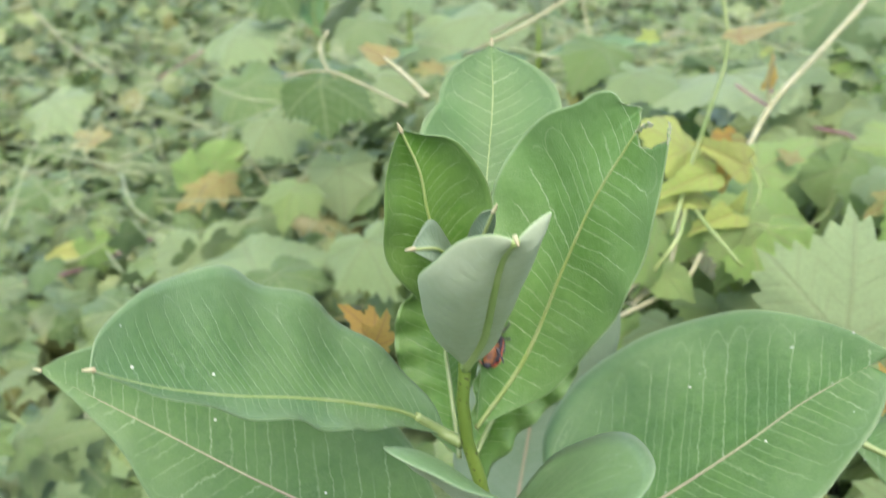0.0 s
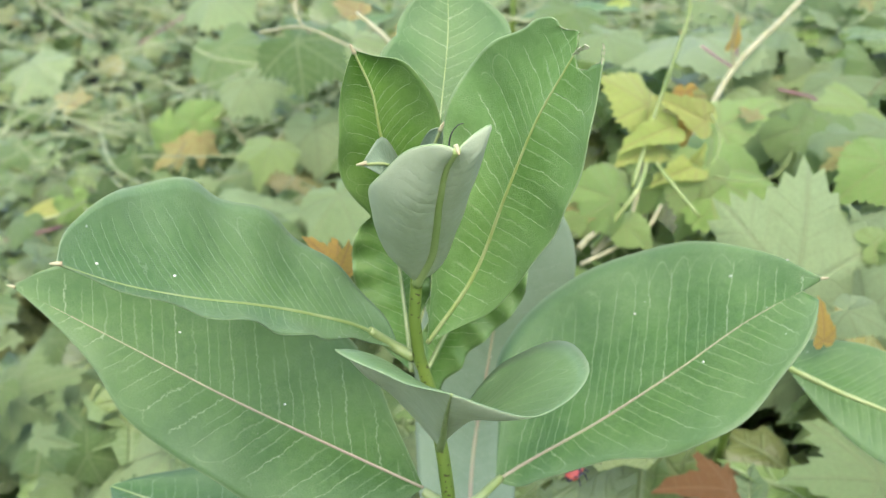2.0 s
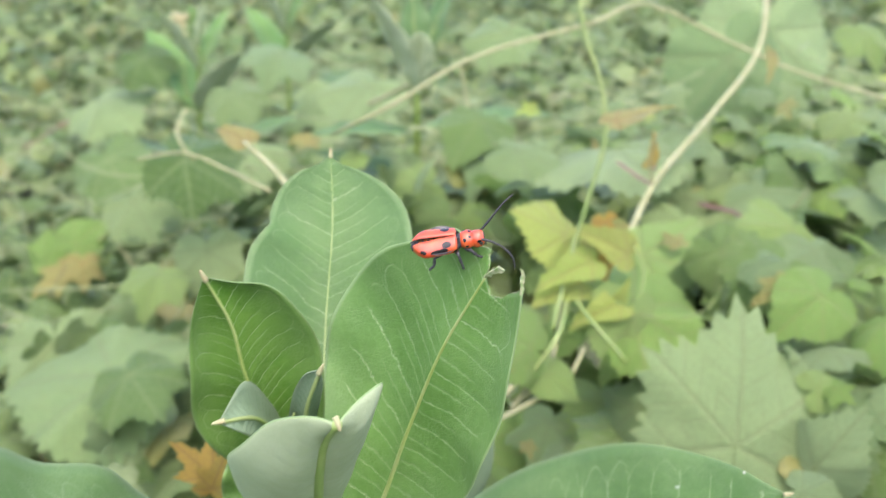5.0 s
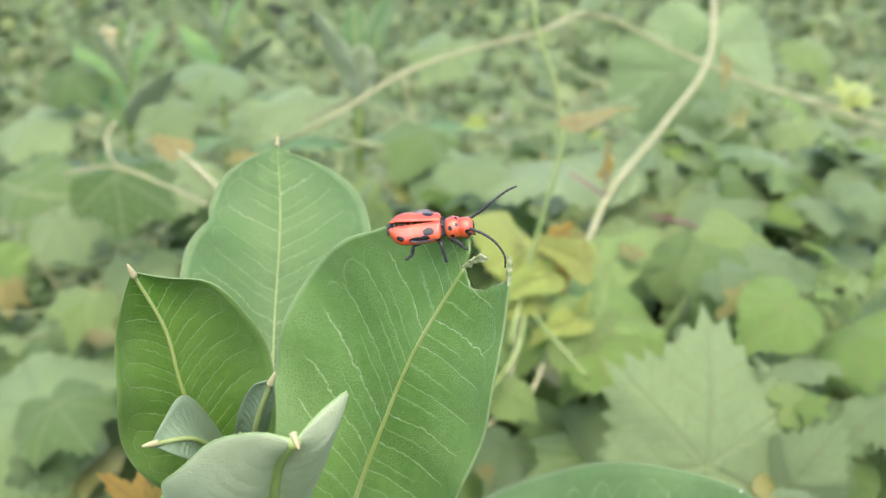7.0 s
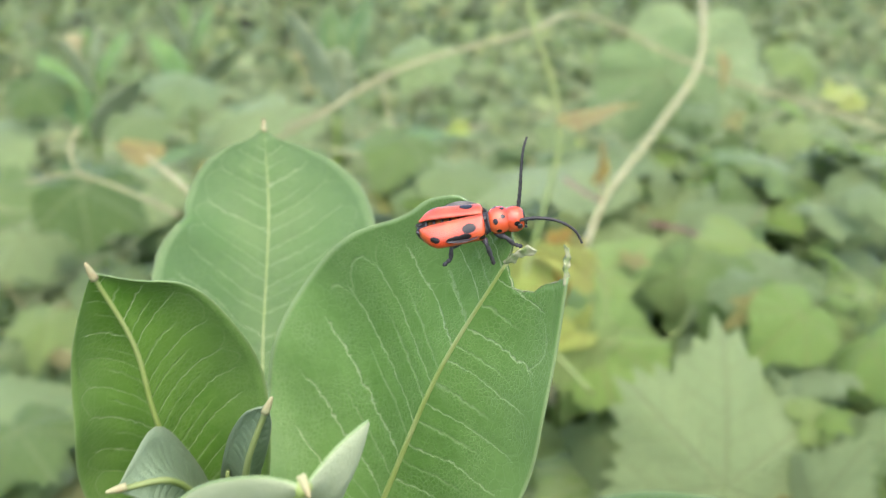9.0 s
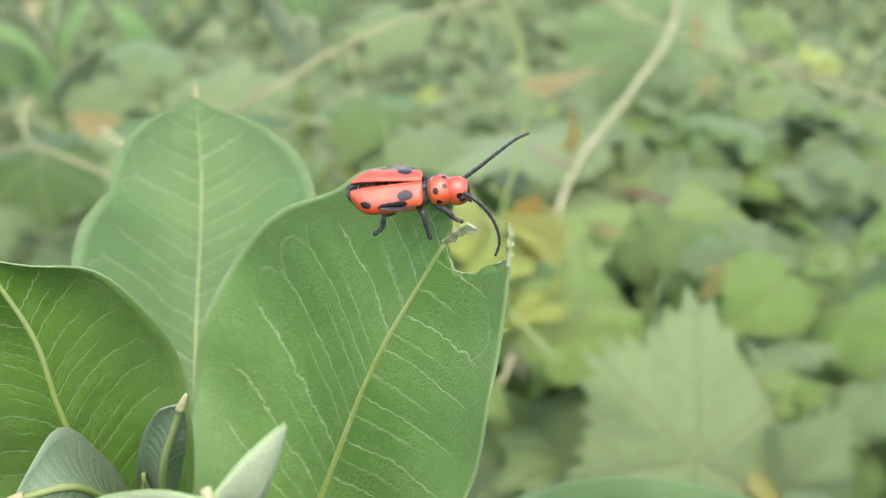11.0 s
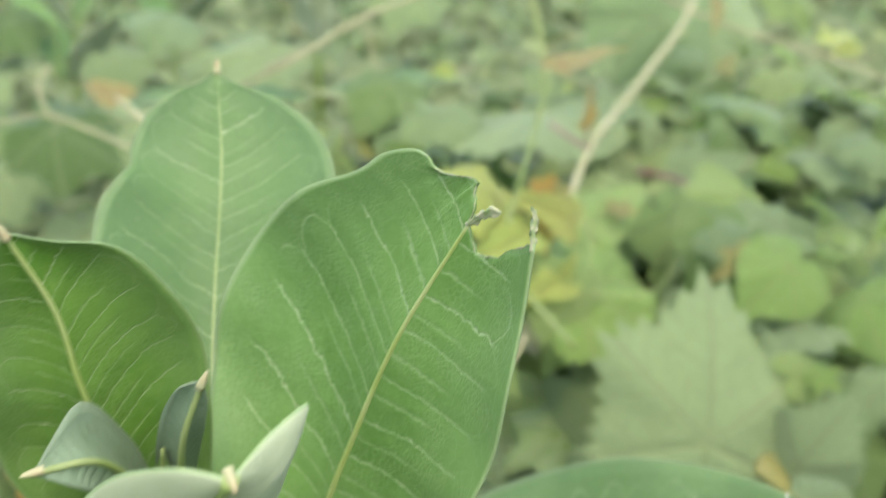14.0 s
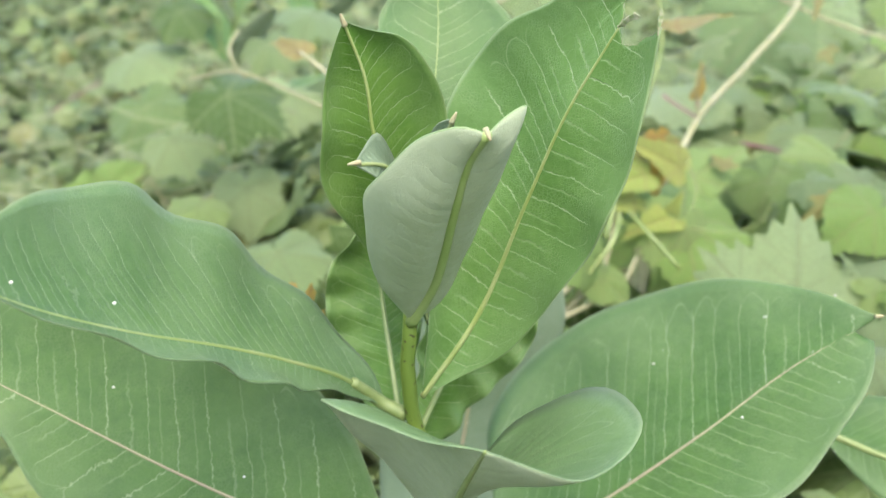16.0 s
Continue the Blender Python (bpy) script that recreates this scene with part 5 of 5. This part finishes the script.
# ---- beetle ----
def beetle_material(name, spots, red=(0.40, 0.040, 0.012), warm=(0.46, 0.088, 0.026), rough=0.32):
    """Red wing case or shield with black spots, each spot by its centre and radii along the part."""
    m, nt, b = shader(name, rough)
    uv = nt.nodes.new("ShaderNodeUVMap")
    sep = nt.nodes.new("ShaderNodeSeparateXYZ")
    nt.links.new(uv.outputs[0], sep.inputs[0])
    mask = None
    wob = calc(nt, "MULTIPLY", calc(nt, "SUBTRACT", noise_of(nt, 1100, 3), 0.5), 0.9)
    for cu, cv, ru, rv in spots:
        du = calc(nt, "DIVIDE", calc(nt, "SUBTRACT", sep.outputs[0], cu), ru)
        dv = calc(nt, "DIVIDE", calc(nt, "SUBTRACT", sep.outputs[1], cv), rv)
        d = calc(nt, "ADD", calc(nt, "ADD", calc(nt, "MULTIPLY", du, du), calc(nt, "MULTIPLY", dv, dv)), wob)
        one = calc(nt, "SUBTRACT", 1.0, ramp(nt, d, 0.75, 1.15))
        mask = one if mask is None else calc(nt, "MAXIMUM", mask, one)
    base = blend(nt, ramp(nt, noise_of(nt, 260, 2), 0.35, 0.7), red, warm)
    base = blend(nt, mask, base, (0.006, 0.006, 0.007))
    nt.links.new(base, b.inputs["Base Color"])
    bump(nt, b, noise_of(nt, 5200, 2), 0.35, 0.0002)
    nt.links.new(calc(nt, "SUBTRACT", 0.45, calc(nt, "MULTIPLY", mask, 0.3)), b.inputs["Specular IOR Level"])
    b.inputs["Coat Weight"].default_value = 0.45
    b.inputs["Coat Roughness"].default_value = 0.22
    return m


WINGCASE = beetle_material("wing_case", [(0.05, 0.80, 0.07, 0.12), (0.25, 0.31, 0.11, 0.16), (0.34, 0.57, 0.11, 0.13), (0.48, 0.60, 0.16, 0.14), (0.79, 0.50, 0.07, 0.14), (0.99, 0.9, 0.03, 0.12)])
SHIELD = beetle_material("red_shield", [(0.34, 0.22, 0.12, 0.075), (0.34, -0.22, 0.12, 0.075), (0.68, 0.12, 0.10, 0.055), (0.68, -0.12, 0.10, 0.055), (0.45, 0.48, 0.12, 0.065), (0.45, -0.48, 0.12, 0.065), (0.02, 0.0, 0.06, 1.2)], rough=0.22)
HEADRED = beetle_material("red_head", [(0.62, 0.34, 0.14, 0.07), (0.62, -0.34, 0.14, 0.07), (0.97, 0.0, 0.06, 1.2)], rough=0.24)
BLACK = plain("black_shell", (0.006, 0.006, 0.007), (0.014, 0.014, 0.016), 900, 0.5, relief=0.3, dist=0.0001)
GREY = plain("grey_down", (0.035, 0.035, 0.04), (0.016, 0.016, 0.018), 1800, 0.7, relief=0.4, dist=0.0001)
BELLY = plain("banded_abdomen", (0.22, 0.08, 0.02), (0.07, 0.03, 0.014), 700, 0.4)
WING, wing_nt, wing_b = shader("smoky_wing", 0.35)
wing_nt.links.new(blend(wing_nt, ramp(wing_nt, noise_of(wing_nt, 900, 3), 0.4, 0.6), (0.015, 0.014, 0.016), (0.05, 0.045, 0.05)), wing_b.inputs["Base Color"])
wing_b.inputs["Alpha"].default_value = 0.88


def wing_case(beetle, side):
    """One hard wing case, hinged at its own origin at the shoulder."""
    verts, uvs, faces = [], [], []
    nu, nv, long = 30, 14, 0.0082
    for i in range(nu + 1):
        u = i / nu
        w = 0.00262 * min(1.0, (u / 0.06 + 0.25) ** 0.35) * (1 - max(0.0, (u - 0.68) / 0.32) ** 2.3 * 0.82) * (0.96 + 0.06 * u)
        for k in range(nv + 1):
            v = k / nv
            a = v * radians(112)
            y = w * math.sin(a) ** 0.8 if a > 0 else 0.0
            z = 0.0016 * (max(-0.5, math.cos(a))) * (1 - 0.25 * u) * (1 - 0.25 * max(0.0, (u - 0.85) / 0.15))
            verts.append((-long * u, side * (y - 0.0013), z - 0.0010))
            uvs.append((u, v))
    n = nv + 1
    for i in range(nu):
        for k in range(nv):
            q = (i * n + k, i * n + k + 1, (i + 1) * n + k + 1, (i + 1) * n + k)
            faces.append(q if side < 0 else q[::-1])
    ob = mesh_object("wing_case", verts, faces, [WINGCASE], beetle, uvs)
    thick = ob.modifiers.new("shell", "SOLIDIFY")
    thick.thickness, thick.offset = 0.00018, 0
    return ob


def hind_wing(beetle, side):
    verts, faces = [], []
    nu, nv = 16, 5
    for i in range(nu + 1):
        u = i / nu
        w = 0.0028 * math.sin(math.pi * min(1, 0.12 + 0.88 * u) ** 0.8) + 0.0003
        for k in range(nv + 1):
            v = k / nv
            verts.append((-0.0088 * u, side * (w * v - 0.0010), 0.0002 * math.sin(7 * v + 3 * u)))
    n = nv + 1
    for i in range(nu):
        for k in range(nv):
            faces.append((i * n + k, i * n + k + 1, (i + 1) * n + k + 1, (i + 1) * n + k))
    return mesh_object("hind_wing", verts, faces, [WING], beetle)


HINGE = {1: (0.0020, 0.0013, 0.0034), -1: (0.0020, -0.0013, 0.0034)}


def build_beetle():
    """Long-horned beetle, 14 mm, head along +x, feet at z = 0."""
    mm = 0.001
    beetle = tagged(new("milkweed_beetle"), "red long-horned beetle with black spots on a leaf", "beetle")
    blob("abdomen", (-2.0 * mm, 0, 2.0 * mm), (4.3 * mm, 1.75 * mm, 1.15 * mm), BELLY, beetle, 2.6)
    for k in range(5):
        x = -1.2 - 1.05 * k
        tube("abdomen_band", [(x * mm, -1.6 * mm, 2.1 * mm), (x * mm, -1.2 * mm, 2.85 * mm), (x * mm, 0, 3.18 * mm), (x * mm, 1.2 * mm, 2.85 * mm), (x * mm, 1.6 * mm, 2.1 * mm)], (0.00016, 0.00022, 0.00016), BLACK, beetle, 12, 6)
    blob("abdomen_tip", (-5.6 * mm, 0, 2.0 * mm), (1.2 * mm, 1.25 * mm, 0.9 * mm), BLACK, beetle, 2.3)
    blob("thorax", (1.4 * mm, 0, 1.9 * mm), (1.6 * mm, 1.75 * mm, 1.25 * mm), GREY, beetle, 2.6)
    blob("scutellum", (2.0 * mm, 0, 3.15 * mm), (0.5 * mm, 0.5 * mm, 0.25 * mm), BLACK, beetle)
    blob("collar", (2.55 * mm, 0, 2.15 * mm), (0.45 * mm, 1.45 * mm, 1.25 * mm), GREY, beetle, 3)
    blob("pronotum", (3.90 * mm, 0, 2.25 * mm), (1.48 * mm, 1.92 * mm, 1.66 * mm), SHIELD, beetle, 3.2)
    blob("head", (5.80 * mm, 0, 2.02 * mm), (1.50 * mm, 1.72 * mm, 1.70 * mm), HEADRED, beetle, 3.0)
    for side in (1, -1):
        blob("eye", (6.40 * mm, side * 1.45 * mm, 2.25 * mm), (0.42 * mm, 0.30 * mm, 0.5 * mm), BLACK, beetle, 2, 10, 12)
        tube("mouthpart", [(6.8 * mm, side * 0.35 * mm, 1.0 * mm), (7.3 * mm, side * 0.4 * mm, 0.6 * mm), (7.4 * mm, side * 0.2 * mm, 0.2 * mm)], (0.00022, 0.00018, 0.0001), BLACK, beetle, 8, 6)
        for hip, knee, ankle, toe in (((3.2, 1.0, 1.1), (4.5, 2.3, 1.4), (5.4, 2.6, 0.1), (6.4, 2.9, -0.2)),
                                      ((1.5, 1.2, 1.0), (1.9, 2.9, 1.5), (2.3, 3.6, -0.5), (2.5, 4.0, -1.7)),
                                      ((-0.8, 1.2, 1.0), (-2.6, 2.6, 1.2), (-2.9, 3.3, -0.2), (-4.0, 3.9, -0.6))):
            pts = [np.array((p[0], side * p[1], p[2])) * mm for p in (hip, knee, ankle, toe)]
            path = np.concatenate([spline(pts[:2], 6), spline(pts[1:3], 6)[1:], spline(pts[2:], 8)[1:]])
            v, f = tube_data(path, (0.32 * mm, 0.50 * mm, 0.42 * mm, 0.24 * mm, 0.30 * mm, 0.36 * mm, 0.18 * mm, 0.34 * mm, 0.16 * mm, 0.34 * mm, 0.14 * mm), 8)
            mesh_object("leg", v, f, [GREY], beetle)
    return beetle


def antenna(beetle, side, bend):
    """Jointed feeler with its root at the origin."""
    mm = 0.001
    path = spline([np.array(p) * mm for p in ([(0, 0, 0), *bend])], 56)
    radii = [(0.21 if k % 5 else 0.29) * mm * (1.15 - 0.5 * k / 55) for k in range(56)]
    v, f = tube_data(path, radii, 7)
    ob = mesh_object("antenna", v, f, [BLACK], beetle)
    ob.location = (6.55 * mm, side * 1.0 * mm, 2.9 * mm)
    return ob


FAR_FEELER = [(1.2, 1.3, 1.5), (2.6, 3.0, 3.3), (4.1, 4.7, 4.8), (5.0, 5.5, 5.2)]
NEAR_FEELER = [(2.2, -0.7, 0.1), (4.6, -1.8, -0.6), (6.2, -3.4, -1.9), (6.4, -4.4, -3.0)]
beetle = build_beetle()
cases = {k: wing_case(beetle, k) for k in (1, -1)}
wings = {k: hind_wing(beetle, k) for k in (1, -1)}
feelers = {1: antenna(beetle, 1, FAR_FEELER), -1: antenna(beetle, -1, NEAR_FEELER)}
for k in (1, -1):
    cases[k].location = HINGE[k]
    wings[k].location = (HINGE[k][0] - 0.0004, HINGE[k][1], HINGE[k][2] - 0.0006)
other = copy_thing(beetle, pose(0.0663, 0.330, 0.5545, 0, 0, 60))
other["label"] = "red beetle half hidden beneath a leaf"


# ---- what moves ----
def stance(at, ahead, above):
    x = Vector(ahead).normalized()
    z = (Vector(above) - x * Vector(above).dot(x)).normalized()
    return Matrix.Translation(at) @ Matrix((x, z.cross(x), z)).transposed().to_4x4()


def motions():
    away = ((0.0, 0.3, 0.95), (-0.95, 0.2, 0.1))
    rows = [
        (0, (0.0150, 0.2480, 0.6785), (0.26, 0.36, 0.90), (0.085, 0.915, -0.394)),
        (0.7, (0.0125, 0.2510, 0.6910), (0.20, 0.37, 0.91), (-0.76, 0.45, 0.0)),
        (1.4, (0.0150, 0.2550, 0.6990), (0.15, 0.37, 0.91), (-0.80, -0.50, 0.20)),
        (2, (0.0168, 0.2575, 0.6995), (0.163, 0.382, 0.909), (-0.70, -0.62, 0.35)),
        (2.3, (0.0172, 0.2585, 0.7130), (0.107, 0.387, 0.916), (-0.74, -0.58, 0.33)),
        (2.5, (0.0186, 0.2600, 0.7194), (0.165, 0.376, 0.912), (-0.74, -0.58, 0.33)),
        (3, (0.0214, 0.2596, 0.7300), (0.349, 0.345, 0.871), (-0.60, -0.68, 0.40)),
        (3.3, (0.0263, 0.2521, 0.7356), (0.779, 0.210, 0.590), (-0.464, -0.441, 0.769)),
        (3.5, (0.0302, 0.2477, 0.7379), (0.886, 0.055, 0.461), (-0.378, -0.492, 0.784)),
        (4, (0.0376, 0.2355, 0.7453), (0.860, 0.055, 0.507), (-0.412, -0.512, 0.754)),
        (4.5, (0.0386, 0.2345, 0.7444), (0.980, -0.017, 0.197), (-0.173, -0.553, 0.815)),
        (5, (0.0388, 0.2342, 0.7440), (0.984, -0.079, 0.157), (-0.174, -0.548, 0.818)),
        (7.5, (0.0406, 0.2325, 0.7442), (0.982, -0.172, 0.073), (-0.159, -0.564, 0.810)),
        (9, (0.0411, 0.2314, 0.7434), (0.973, -0.166, 0.158), (-0.225, -0.564, 0.795)),
        (10, (0.0414, 0.2307, 0.7436), (0.976, -0.213, 0.051), (-0.164, -0.555, 0.816)),
        (12.5, (0.0412, 0.2312, 0.7454), (0.971, -0.174, 0.162), (-0.231, -0.524, 0.820)),
        (12.7, (0.0412, 0.2309, 0.7452), (0.962, -0.176, 0.208), (-0.270, -0.520, 0.811)),
        (12.8, (0.0412, 0.2309, 0.7452), (0.967, -0.189, 0.172), (-0.247, -0.522, 0.817)),
        (12.9, (0.0401, 0.2313, 0.7456), (0.958, -0.254, 0.135), (-0.252, -0.515, 0.819)),
        (13, (0.0453, 0.2294, 0.7458), (0.578, -0.647, 0.497), (-0.597, 0.081, 0.799)),
        (13.1, (0.0294, 0.2319, 0.7402), (0.136, -0.310, 0.941), (-0.961, 0.187, 0.201)),
        (13.2, (0.0125, 0.2289, 0.7526), (-0.001, -0.275, 0.962), (-0.973, 0.220, 0.062)),
        (13.3, (-0.0041, 0.2324, 0.7659), (-0.120, -0.104, 0.987), (-0.991, 0.065, -0.114)),
        (13.5, (-0.12, 0.25, 0.84), *away),
        (14, (-0.9, 0.5, 1.2), *away),
        (15, (-2.4, 1.0, 1.7), *away),
        (16, (-4.0, 1.5, 2.0), *away),
    ]
    walk(beetle, [(t, stance(at, ahead, above)) for t, at, ahead, above in rows])
    # opening of the wing cases and wings: seconds, swing outwards, lift, twist
    for k in (1, -1):
        x, y, z = HINGE[k]
        for thing, drop, steps in ((cases[k], 0.0, CASE_STEPS[k]), (wings[k], 0.0006, WING_STEPS[k])):
            walk(thing, [(t, pose(x, y, z - drop) @ pose(0, 0, 0, 0, 0, -k * swing) @ pose(0, 0, 0, 0, lift, 0) @ pose(0, 0, 0, k * twist, 0, 0)) for t, swing, lift, twist in steps])
    for k in (1, -1):
        root = (0.00655, k * 0.0010, 0.0029)
        walk(feelers[k], [(t, pose(*root, rx, ry, rz)) for t, rx, ry, rz in FEELER_STEPS[k]])


CASE_STEPS = {
    1: [(0, 4, 0, 0), (12.5, 4, 0, 0), (12.6, 5, 0, 0), (12.7, 14, 4, 0), (12.8, 62, 30, 30), (12.9, 68, 46, 30), (13.0, 74, 46, 30), (16, 74, 46, 30)],
    -1: [(0, 4, 0, 0), (12.5, 4, 0, 0), (12.6, 5, 0, 0), (12.7, 16, 4, 0), (12.8, 38, 8, 0), (12.9, 55, 10, 10), (13.0, 72, 12, 20), (16, 72, 12, 20)],
}
WING_STEPS = {
    1: [(0, 0, 0, 0), (12.6, 0, 0, 0), (12.7, 6, 1, 0), (12.8, 45, 4, 0), (12.9, 70, 20, 0), (13.0, 85, -15, 0), (13.1, 85, 25, 0), (13.2, 85, -20, 0), (13.3, 85, 25, 0), (16, 85, 0, 0)],
    -1: [(0, 0, 0, 0), (12.6, 0, 0, 0), (12.7, 6, 1, 0), (12.8, 22, 3, 0), (12.9, 62, 18, 0), (13.0, 85, -15, 0), (13.1, 85, 25, 0), (13.2, 85, -20, 0), (13.3, 85, 25, 0), (16, 85, 0, 0)],
}
FEELER_STEPS = {
    1: [(0, 0, 0, -25), (2.5, 0, 0, -20), (3.5, 0, 20, -30), (4.5, 0, 0, 0), (5, 0, 14, -10), (7.5, 0, 26, -18), (8, 0, 52, -28), (8.5, 0, 70, -35), (9, 0, -8, 18), (9.5, 0, 34, -14), (10, 0, 35, -20), (12.5, 0, 0, 0), (12.8, 0, 2, 0), (13.0, 0, -10, 15), (16, 0, -10, 15)],
    -1: [(0, 0, -10, 20), (2.5, 0, -20, 10), (3.5, 0, 0, 5), (4.5, 0, 0, 0), (5, 0, 10, -5), (7.5, 0, 4, -14), (8, 0, 45, -22), (8.5, 0, 50, -22), (9, 0, -8, 8), (9.5, 0, 46, -12), (10, 0, 48, -12), (12.5, 0, 0, 0), (12.9, 0, 25, -10), (13.0, 0, -30, 30), (16, 0, -30, 30)],
}
motions()
